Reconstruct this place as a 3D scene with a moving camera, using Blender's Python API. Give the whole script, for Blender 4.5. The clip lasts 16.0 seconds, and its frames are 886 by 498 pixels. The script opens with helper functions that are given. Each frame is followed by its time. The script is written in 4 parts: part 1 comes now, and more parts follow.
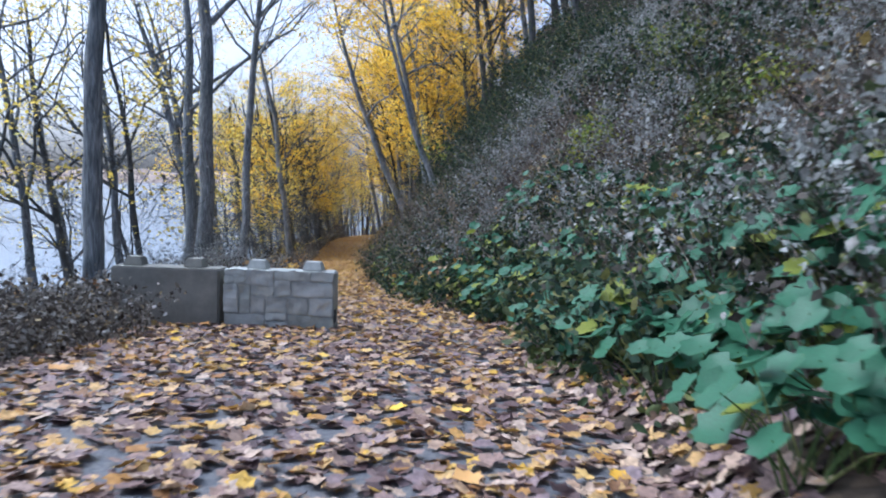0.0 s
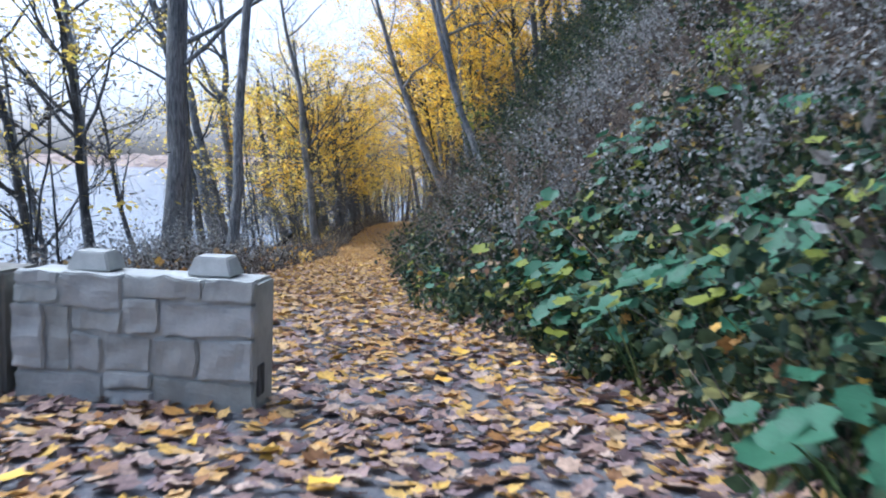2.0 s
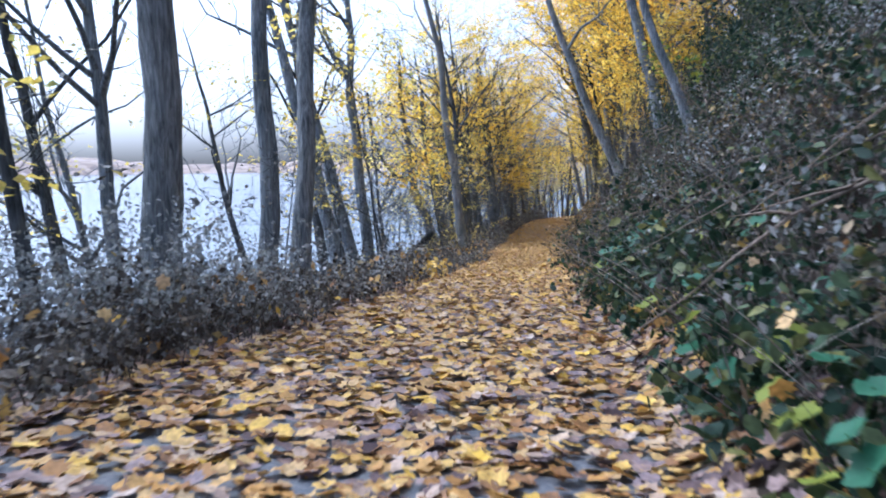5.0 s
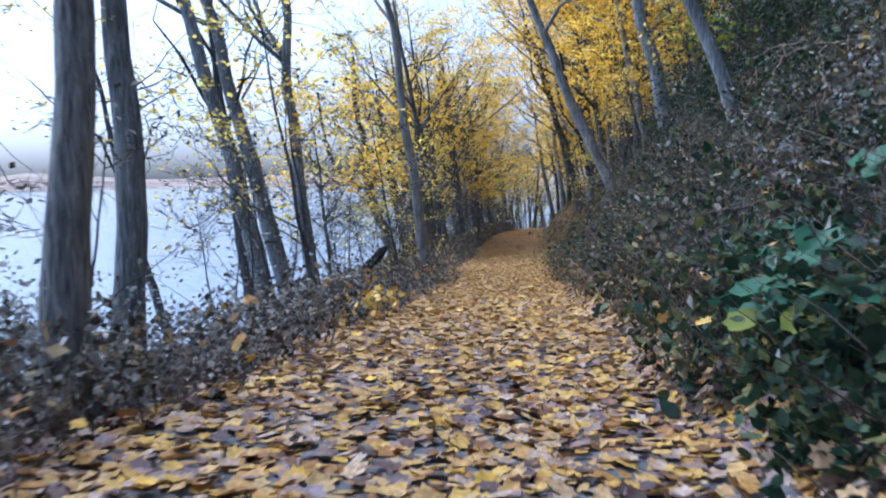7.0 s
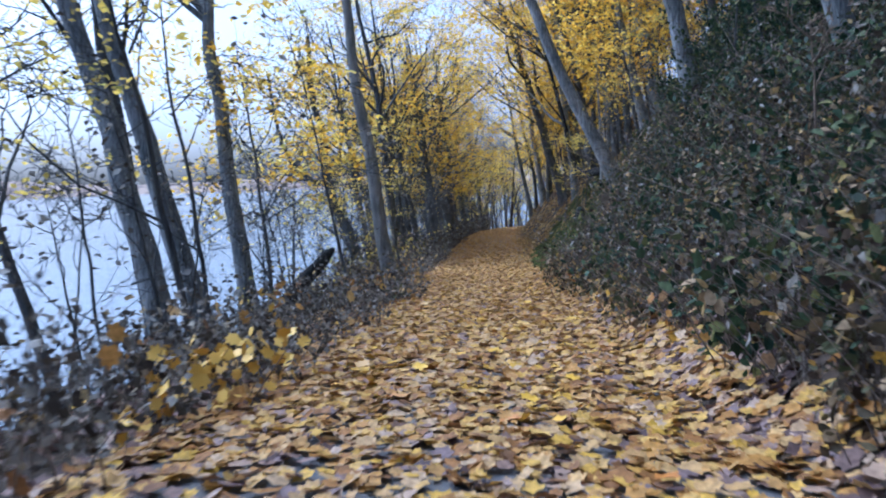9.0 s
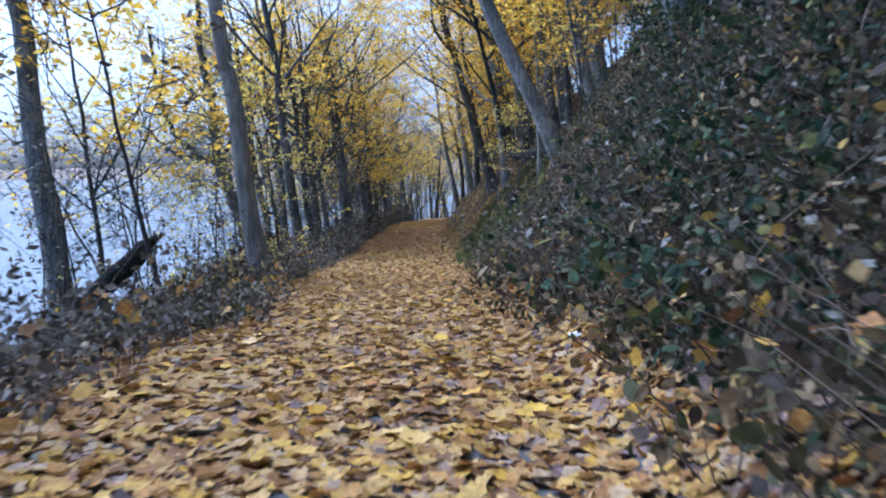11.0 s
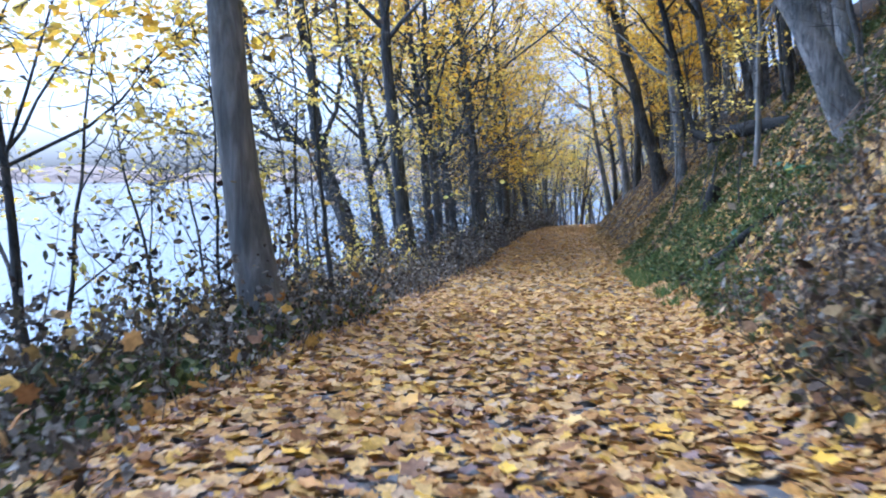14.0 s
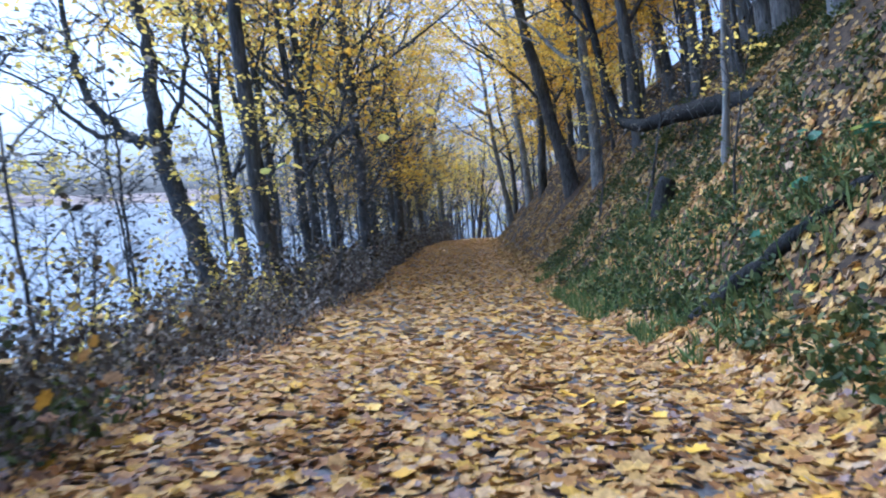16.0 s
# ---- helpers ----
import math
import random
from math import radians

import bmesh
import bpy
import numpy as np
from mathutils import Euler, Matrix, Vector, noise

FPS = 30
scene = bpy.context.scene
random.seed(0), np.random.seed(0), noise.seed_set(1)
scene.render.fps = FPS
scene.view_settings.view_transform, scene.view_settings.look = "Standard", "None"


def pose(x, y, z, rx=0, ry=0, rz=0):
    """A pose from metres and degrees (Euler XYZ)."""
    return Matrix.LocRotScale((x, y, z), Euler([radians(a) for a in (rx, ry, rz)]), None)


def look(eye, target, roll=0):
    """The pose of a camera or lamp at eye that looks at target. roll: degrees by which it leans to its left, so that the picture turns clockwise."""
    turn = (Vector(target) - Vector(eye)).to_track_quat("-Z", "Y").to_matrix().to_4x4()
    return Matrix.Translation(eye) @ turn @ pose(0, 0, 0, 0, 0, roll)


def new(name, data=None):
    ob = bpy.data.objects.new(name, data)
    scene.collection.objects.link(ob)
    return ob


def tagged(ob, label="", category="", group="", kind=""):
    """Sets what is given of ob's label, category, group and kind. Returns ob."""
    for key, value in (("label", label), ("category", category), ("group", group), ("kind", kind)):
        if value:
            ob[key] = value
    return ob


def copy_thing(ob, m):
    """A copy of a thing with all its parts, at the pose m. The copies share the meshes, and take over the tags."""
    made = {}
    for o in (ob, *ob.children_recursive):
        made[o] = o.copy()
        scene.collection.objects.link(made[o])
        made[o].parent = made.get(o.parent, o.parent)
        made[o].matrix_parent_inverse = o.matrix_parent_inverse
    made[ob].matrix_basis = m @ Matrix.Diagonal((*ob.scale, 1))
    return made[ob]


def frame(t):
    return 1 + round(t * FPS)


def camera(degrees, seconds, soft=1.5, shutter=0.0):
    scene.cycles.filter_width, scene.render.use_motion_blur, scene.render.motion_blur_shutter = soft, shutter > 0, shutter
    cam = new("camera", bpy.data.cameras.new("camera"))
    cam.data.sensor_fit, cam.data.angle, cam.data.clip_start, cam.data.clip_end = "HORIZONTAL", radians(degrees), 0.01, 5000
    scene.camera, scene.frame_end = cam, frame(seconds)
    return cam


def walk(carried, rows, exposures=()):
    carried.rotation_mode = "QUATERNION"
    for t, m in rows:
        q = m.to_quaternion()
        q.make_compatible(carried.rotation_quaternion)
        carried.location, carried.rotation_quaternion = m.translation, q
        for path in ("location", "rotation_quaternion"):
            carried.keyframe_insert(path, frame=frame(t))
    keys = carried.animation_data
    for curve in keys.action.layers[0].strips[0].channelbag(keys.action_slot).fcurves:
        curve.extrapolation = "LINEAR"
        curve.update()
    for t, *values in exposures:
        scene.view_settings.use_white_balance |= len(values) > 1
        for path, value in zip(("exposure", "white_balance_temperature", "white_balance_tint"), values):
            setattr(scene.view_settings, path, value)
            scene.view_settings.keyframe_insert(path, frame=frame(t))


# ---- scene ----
# Plan coordinates: x right, y along the walk, z above the path's own slope; SLOPE turns them into the world.
SLOPE = radians(5.0)
cam = camera(57.27, 16.0, soft=2.0, shutter=0.35)
PATH = [
    (0, 0.000, -0.000, 0.880, -0.00, 0.21, -1.68),
    (0.5, -0.005, 1.272, 0.878, 0.72, -0.20, -1.73),
    (1, -0.018, 2.590, 0.873, 1.05, -0.55, -1.61),
    (1.5, -0.051, 3.946, 0.864, 1.42, -0.88, -2.06),
    (2, -0.113, 5.320, 0.859, 2.97, -0.77, -2.19),
    (2.5, -0.198, 6.699, 0.858, 4.30, -0.73, -1.86),
    (3, -0.346, 8.056, 0.844, 6.36, -1.23, -2.54),
    (3.5, -0.579, 9.388, 0.844, 10.36, -0.67, -2.26),
    (3.7, -0.686, 9.909, 0.840, 11.02, -0.90, -2.41),
    (5.8, -1.840, 15.438, 0.882, 14.97, -1.18, 0.11),
    (6, -1.959, 15.971, 0.880, 13.93, -1.31, -0.12),
    (6.5, -2.243, 17.335, 0.878, 12.48, -0.53, -0.45),
    (7, -2.489, 18.659, 0.870, 11.52, -0.27, -0.14),
    (7.5, -2.686, 19.933, 0.868, 10.03, -1.04, -0.51),
    (8, -2.895, 21.231, 0.854, 9.83, -0.95, -0.67),
    (8.5, -3.127, 22.542, 0.844, 10.44, -0.53, -0.16),
    (9, -3.313, 23.827, 0.841, 9.71, -0.18, 0.96),
    (9.5, -3.402, 25.161, 0.842, 5.69, -0.48, 0.87),
    (9.7, -3.435, 25.697, 0.828, 4.36, -1.03, 0.44),
    (11.8, -3.716, 31.609, 0.863, 5.13, -0.57, -0.40),
    (12, -3.775, 32.168, 0.878, 5.96, -0.53, -0.41),
    (12.5, -3.965, 33.594, 0.859, 7.78, -0.54, -0.60),
    (13, -4.192, 35.025, 0.854, 8.64, -0.24, -1.09),
    (13.5, -4.465, 36.403, 0.854, 10.89, -0.30, -1.69),
    (14, -4.818, 37.738, 0.839, 14.37, -0.41, -1.12),
    (14.5, -5.115, 39.071, 0.843, 14.34, -0.14, 0.16),
    (15, -5.386, 40.372, 0.850, 12.54, 0.22, 0.55),
    (15.5, -5.569, 41.699, 0.852, 9.90, 0.69, 1.15),
    (16, -5.701, 43.009, 0.876, 7.01, 0.82, 0.61),
]
walk(cam, [(t, pose(0, 0, 0, -5.0) @ pose(x, y, z + 0.027, 90 + pitch, roll, yaw)) for t, x, y, z, yaw, pitch, roll in PATH],
     exposures=[(0.0, 1.04, 5080, 9), (2.0, 1.2, 5080, 10), (3.5, 1.46, 4980, 11), (5.0, 1.3, 4830, 10), (7.0, 1.1, 4710, 10), (9.5, 0.9, 4540, 10), (12.0, 1.08, 4490, 10), (14.5, 1.35, 4470, 10), (16.0, 1.12, 4410, 10)])

# ---- light ----
world = bpy.data.worlds.new("sky")
scene.world = world
world.use_nodes = True
wn = world.node_tree.nodes
sky = wn.new("ShaderNodeTexSky")
sky.sky_type, sky.sun_disc = "NISHITA", False
sky.sun_elevation, sky.sun_rotation = radians(55), radians(293)
sky.air_density, sky.dust_density, sky.ozone_density = 0.5, 5.0, 0.5
wn["Background"].inputs["Strength"].default_value = 0.15
pale = wn.new("ShaderNodeHueSaturation")
pale.inputs["Saturation"].default_value, pale.inputs["Value"].default_value = 0.6, 1.12
world.node_tree.links.new(sky.outputs[0], pale.inputs["Color"])
world.node_tree.links.new(pale.outputs[0], wn["Background"].inputs["Color"])
sun = new("sun", bpy.data.lights.new("sun", "SUN"))
sun.data.energy, sun.data.angle, sun.data.color = 0.55, radians(40), (1.0, 0.95, 0.88)
sun.matrix_world = look((-10, 4.2, 15.5), (0, 0, 0))

rng = np.random.default_rng(7)


# ---- small mathematics ----
def lattice(x, y, seed):
    h = np.sin(x * 127.1 + y * 311.7 + seed * 74.7) * 43758.5453
    return h - np.floor(h)


def wave(x, y, scale, seed=0):
    """Smooth value noise in -1..1, features of about that many metres."""
    x, y = np.asarray(x, float) / scale, np.asarray(y, float) / scale
    i, j = np.floor(x), np.floor(y)
    u, v = x - i, y - j
    u, v = u * u * (3 - 2 * u), v * v * (3 - 2 * v)
    a = lattice(i, j, seed) * (1 - u) + lattice(i + 1, j, seed) * u
    b = lattice(i, j + 1, seed) * (1 - u) + lattice(i + 1, j + 1, seed) * u
    return 2 * (a * (1 - v) + b * v) - 1


LEFT_Y, LEFT_X = (-40, 3, 8, 9.2, 10.6, 14, 20, 27, 33, 39, 44, 49, 55, 65, 75, 86, 100, 125, 145, 170), (-3.0, -2.9, -3.0, -3.4, -4.2, -4.1, -4.4, -5.0, -5.6, -6.4, -7.3, -8.2, -8.9, -10.1, -11.2, -12.0, -12.5, -12.9, -9.5, -1.0)
RIGHT_Y, RIGHT_X = (-40, 3, 10, 13, 16.5, 21, 25, 30, 34, 42, 47, 52, 61, 72, 85, 100, 125, 145, 170), (1.0, 0.95, 0.85, -0.1, -1.2, -1.7, -2.2, -2.85, -3.2, -4.0, -4.3, -4.6, -5.4, -6.5, -8.1, -9.3, -9.6, -6.0, 3.0)


def left_edge(y):
    return np.interp(y, LEFT_Y, LEFT_X) + 0.15 * wave(y, 0, 1.7, 3)


def right_edge(y):
    return np.interp(y, RIGHT_Y, RIGHT_X) + 0.15 * wave(y, 9, 1.5, 4)


def height(x, y):
    """The ground above the path's slope, in plan coordinates."""
    x, y = np.broadcast_arrays(np.asarray(x, float), np.asarray(y, float))
    far = np.clip(y - 50, 0, None)
    zp = np.where(far < 38, 0.00115 * far ** 2, 1.66 + 0.05 * np.clip(far - 38, 0, 12) + 0.034 * np.clip(far - 50, 0, None))
    u, v = x - right_edge(y), left_edge(y) - x
    up = np.clip(u, 0, None)
    foot = np.interp(y, [0, 25, 40, 50, 62], [0.8, 1.0, 1.0, 0.9, 0.8])
    first = np.minimum(up, foot) * 0.55
    bench = np.clip((y - 47) / 11, 0, 1)
    bench = bench * bench * (3 - 2 * bench)
    run = 9.0 * (1 - bench) + 3.0 * bench
    steep = np.clip(up - foot, 0, run) * np.interp(y, [0, 25, 34, 42, 50, 57], [1.0, 1.07, 1.25, 1.4, 1.5, 1.35])
    top = np.clip(up - foot - run, 0, 60) * (0.35 + 0.45 * bench)
    hill = first + steep + top
    hill = hill + np.clip(up, 0, 2.5) / 2.5 * (0.36 * wave(x, y, 2.3, 5) + 0.16 * wave(x, y, 0.8, 6))
    dn = np.clip(v, 0, None)
    bank = -0.12 * np.minimum(dn, 1.5) - 0.38 * np.clip(dn - 1.5, 0, 3.2) - 0.95 * np.clip(dn - 4.7, 0, 30)
    bank = bank + np.clip(dn, 0, 1.5) / 1.5 * 0.12 * wave(x, y, 1.1, 8)
    flat = 0.008 * wave(x, y, 0.7, 2) - 0.03
    return zp + hill + np.maximum(bank, -12) + flat


CS, SS = math.cos(SLOPE), math.sin(SLOPE)


def to_world(p):
    p = np.asarray(p, float)
    return np.stack([p[..., 0], p[..., 1] * CS + p[..., 2] * SS, -p[..., 1] * SS + p[..., 2] * CS], -1)


def on_ground(x, y, lift=0.0):
    """World place of a point of the ground, given in plan coordinates."""
    x, y = np.broadcast_arrays(np.asarray(x, float), np.asarray(y, float))
    p = to_world(np.stack([x, y, height(x, y)], -1))
    p[..., 2] += lift
    return p


def normals_at(x, y):
    e = 0.15
    zx = (height(x + e, y) - height(x - e, y)) / (2 * e)
    zy = (height(x, y + e) - height(x, y - e)) / (2 * e)
    n = np.stack([-zx, -zy + SS, np.ones_like(zx)], -1)
    return n / np.linalg.norm(n, axis=-1, keepdims=True)


def unit(a):
    return a / np.maximum(np.linalg.norm(a, axis=-1, keepdims=True), 1e-9)


# ---- mesh helpers ----
def raw_mesh(name, verts, faces, mat, smooth=False):
    """A mesh from an array of vertices and an array of faces with equally many corners each."""
    me = bpy.data.meshes.new(name)
    verts, faces = np.asarray(verts, np.float32).reshape(-1, 3), np.asarray(faces, np.int32)
    k = faces.shape[1]
    me.vertices.add(len(verts))
    me.vertices.foreach_set("co", verts.ravel())
    me.loops.add(faces.size)
    me.loops.foreach_set("vertex_index", faces.ravel())
    me.polygons.add(len(faces))
    me.polygons.foreach_set("loop_start", np.arange(0, faces.size, k, dtype=np.int32))
    if smooth:
        me.polygons.foreach_set("use_smooth", np.ones(len(faces), bool))
    me.update(calc_edges=True)
    me.materials.append(mat)
    return me


def part(name, me, parent=None, label=""):
    ob = new(name, me)
    ob.parent = parent
    return tagged(ob, label)


def empty(name, place):
    ob = new(name)
    ob.location = place
    return ob


def bm_mesh(name, bm, mat, smooth=False):
    me = bpy.data.meshes.new(name)
    bm.to_mesh(me)
    bm.free()
    me.materials.append(mat)
    if smooth:
        me.polygons.foreach_set("use_smooth", np.ones(len(me.polygons), bool))
    return me


# leaf outlines: points in a unit leaf, stalk at -y, and triangles
def maple_template():
    ang = np.radians([-90, -55, -20, 5, 25, 50, 72, 90, 108, 130, 155, 175, 200, 235])
    rad = np.array([0.26, 0.40, 0.36, 0.50, 0.35, 0.50, 0.37, 0.56, 0.37, 0.50, 0.35, 0.50, 0.36, 0.40])
    pts = np.stack([rad * np.cos(ang), rad * np.sin(ang), 0.20 * rad ** 2 - 0.035 * np.cos(3 * ang)], -1)
    pts = np.vstack([[0, 0, -0.03], pts])
    n = len(ang)
    return pts, np.array([[0, 1 + i, 1 + (i + 1) % n] for i in range(n)])


def oval_template(width=0.36):
    pts = np.array([[0, -0.5, 0], [width, -0.05, 0.10], [0, 0.55, 0.02], [-width, -0.05, 0.10]])
    return pts, np.array([[0, 1, 2], [0, 2, 3]])


def strip_template():
    pts = np.array([[-0.04, 0, 0], [0.04, 0, 0], [0.05, 0.5, 0.06], [-0.05, 0.5, 0.06], [0, 1.0, 0.0]])
    return pts, np.array([[0, 1, 2], [0, 2, 3], [3, 2, 4]])


def ovate_template():
    pts = np.array([[0, -0.5, 0], [0.27, -0.28, 0.07], [0.30, 0.08, 0.09], [0, 0.55, -0.03], [-0.30, 0.08, 0.09], [-0.27, -0.28, 0.07]])
    return pts, np.array([[0, 1, 2], [0, 2, 3], [0, 3, 4], [0, 4, 5]])


OVATE = ovate_template()
MAPLE, OVAL, BLADE = maple_template(), oval_template(), strip_template()


def scatter_leaves(name, template, places, normal, size, mat, along=None, curl=1.0):
    """One mesh of many leaves; normal and along steer each leaf, along being random where it is not given."""
    pts, tri = template
    n = len(places)
    normal = unit(normal)
    ref = rng.normal(size=(n, 3)) if along is None else along
    b = unit(ref - (ref * normal).sum(-1, keepdims=True) * normal)
    a = np.cross(b, normal)
    loc = np.repeat(pts[None], n, 0) * np.asarray(size).reshape(-1, 1, 1)
    loc[..., 2] *= curl * rng.uniform(-0.6, 1.8, (n, 1))
    loc[..., 0] *= rng.uniform(0.75, 1.1, (n, 1))
    v = places[:, None] + loc[..., :1] * a[:, None] + loc[..., 1:2] * b[:, None] + loc[..., 2:] * normal[:, None]
    f = tri[None] + (np.arange(n) * len(pts))[:, None, None]
    return raw_mesh(name, v, f.reshape(-1, 3), mat)


def stem_arrays(start, way, bend, radius, segs=3, sides=3):
    """Tapered bent stems, all alike in structure: vertices and quads."""
    n = len(start)
    s = np.linspace(0, 1, segs + 1)
    p = start[:, None] + way[:, None] * s[None, :, None] + bend[:, None] * (s ** 2)[None, :, None]
    t = unit(way + 1e-6)
    side = unit(np.cross(t, np.array([0.31, 0.87, 0.12])))
    other = np.cross(t, side)
    ang = np.arange(sides) * 2 * np.pi / sides
    ring = side[:, None] * np.cos(ang)[None, :, None] + other[:, None] * np.sin(ang)[None, :, None]
    r = np.asarray(radius).reshape(-1, 1) * (1 - 0.8 * s)[None]
    v = p[:, :, None] + ring[:, None] * r[:, :, None, None]
    i, j = np.meshgrid(np.arange(segs), np.arange(sides), indexing="ij")
    q = np.stack([i * sides + j, i * sides + (j + 1) % sides, (i + 1) * sides + (j + 1) % sides, (i + 1) * sides + j], -1).reshape(-1, 4)
    f = q[None] + (np.arange(n) * (segs + 1) * sides)[:, None, None]
    return v.reshape(-1, 3), f.reshape(-1, 4), p


def tube(pts, radii, sides, rough=0.0):
    """One bent tube, closed at the far end by its taper."""
    pts = np.asarray(pts, float)
    t = unit(np.gradient(pts, axis=0))
    ref = np.array([1.0, 0.13, 0.05]) if abs(t[0][0]) < 0.8 else np.array([0.1, 1.0, 0.1])
    a = unit(np.cross(t, ref))
    b = np.cross(t, a)
    ang = np.arange(sides) * 2 * np.pi / sides
    r = np.asarray(radii)[:, None] * np.ones(sides)[None]
    if rough:
        r = r * (1 + rough * rng.uniform(-1, 1, r.shape) + 0.8 * rough * rng.uniform(-1, 1, sides)[None])
    v = pts[:, None] + (a[:, None] * np.cos(ang)[None, :, None] + b[:, None] * np.sin(ang)[None, :, None]) * r[..., None]
    m = len(pts)
    i, j = np.meshgrid(np.arange(m - 1), np.arange(sides), indexing="ij")
    f = np.stack([i * sides + j, i * sides + (j + 1) % sides, (i + 1) * sides + (j + 1) % sides, (i + 1) * sides + j], -1).reshape(-1, 4)
    return v.reshape(-1, 3), f


class Gather:
    """Collects vertices and quads of many tubes into one mesh."""

    def __init__(self):
        self.v, self.f, self.n = [], [], 0

    def add(self, v, f):
        self.v.append(v)
        self.f.append(f + self.n)
        self.n += len(v)

    def mesh(self, name, mat):
        return raw_mesh(name, np.vstack(self.v), np.vstack(self.f), mat, smooth=True)


# ---- materials ----
def material(name, rough=0.8, spec=0.3):
    m = bpy.data.materials.new(name)
    m.use_nodes = True
    nt = m.node_tree
    b = nt.nodes["Principled BSDF"]
    b.inputs["Roughness"].default_value = rough
    b.inputs["Specular IOR Level"].default_value = spec
    return m, nt, b


def node(nt, kind, **values):
    n = nt.nodes.new(kind)
    for key, value in values.items():
        n.inputs[key].default_value = value
    return n


def ramp(nt, stops, constant=False):
    n = nt.nodes.new("ShaderNodeValToRGB")
    els = n.color_ramp.elements
    while len(els) < len(stops):
        els.new(0.5)
    for e, (at, c) in zip(els, stops):
        e.position, e.color = at, (*c, 1)
    if constant:
        n.color_ramp.interpolation = "CONSTANT"
    return n


def bump(nt, b, height_out, strength, distance):
    n = node(nt, "ShaderNodeBump", Strength=strength, Distance=distance)
    nt.links.new(height_out, n.inputs["Height"])
    nt.links.new(n.outputs[0], b.inputs["Normal"])


def leaf_material(name, stops, translucent=0.35, rough=0.6, spot=0.35):
    """Thin leaves: each island its own colour, blotched, letting light through."""
    m, nt, b = material(name, rough, 0.18)
    geo = nt.nodes.new("ShaderNodeNewGeometry")
    r = ramp(nt, stops)
    nt.links.new(geo.outputs["Random Per Island"], r.inputs[0])
    co = nt.nodes.new("ShaderNodeTexCoord")
    no = node(nt, "ShaderNodeTexNoise", Scale=35.0, Detail=3.0)
    nt.links.new(co.outputs["Object"], no.inputs["Vector"])
    dark = ramp(nt, [(0.35, (1 - spot,) * 3), (0.65, (1.1, 1.1, 1.1))])
    nt.links.new(no.outputs[0], dark.inputs[0])
    mul = nt.nodes.new("ShaderNodeMixRGB")
    mul.blend_type = "MULTIPLY"
    mul.inputs[0].default_value = 1.0
    nt.links.new(r.outputs[0], mul.inputs[1])
    nt.links.new(dark.outputs[0], mul.inputs[2])
    nt.links.new(mul.outputs[0], b.inputs["Base Color"])
    if translucent:
        tr = nt.nodes.new("ShaderNodeBsdfTranslucent")
        nt.links.new(mul.outputs[0], tr.inputs["Color"])
        mix = nt.nodes.new("ShaderNodeMixShader")
        mix.inputs[0].default_value = translucent
        nt.links.new(b.outputs[0], mix.inputs[1])
        nt.links.new(tr.outputs[0], mix.inputs[2])
        nt.links.new(mix.outputs[0], nt.nodes["Material Output"].inputs["Surface"])
    return m


def bark_material(name, dark, light, scale=1.0, moss=0.0):
    m, nt, b = material(name, 0.9, 0.2)
    co = nt.nodes.new("ShaderNodeTexCoord")
    mp = node(nt, "ShaderNodeMapping", Scale=(14 * scale, 14 * scale, 1.6 * scale))
    nt.links.new(co.outputs["Object"], mp.inputs[0])
    no = node(nt, "ShaderNodeTexNoise", Scale=1.6, Detail=6.0, Roughness=0.65, Distortion=0.6)
    nt.links.new(mp.outputs[0], no.inputs["Vector"])
    r = ramp(nt, [(0.34, dark), (0.55, tuple((p + q) / 2 for p, q in zip(dark, light))), (0.7, light)])
    nt.links.new(no.outputs[0], r.inputs[0])
    big = node(nt, "ShaderNodeTexNoise", Scale=1.3, Detail=4.0)
    nt.links.new(co.outputs["Object"], big.inputs["Vector"])
    rb = ramp(nt, [(0.35, (0.7, 0.72, 0.7)), (0.62, (1.15, 1.13, 1.1))])
    nt.links.new(big.outputs[0], rb.inputs[0])
    mul = nt.nodes.new("ShaderNodeMixRGB")
    mul.blend_type, mul.inputs[0].default_value = "MULTIPLY", 1.0
    nt.links.new(r.outputs[0], mul.inputs[1])
    nt.links.new(rb.outputs[0], mul.inputs[2])
    nt.links.new(mul.outputs[0], b.inputs["Base Color"])
    bump(nt, b, no.outputs[0], 0.9, 0.03)
    return m


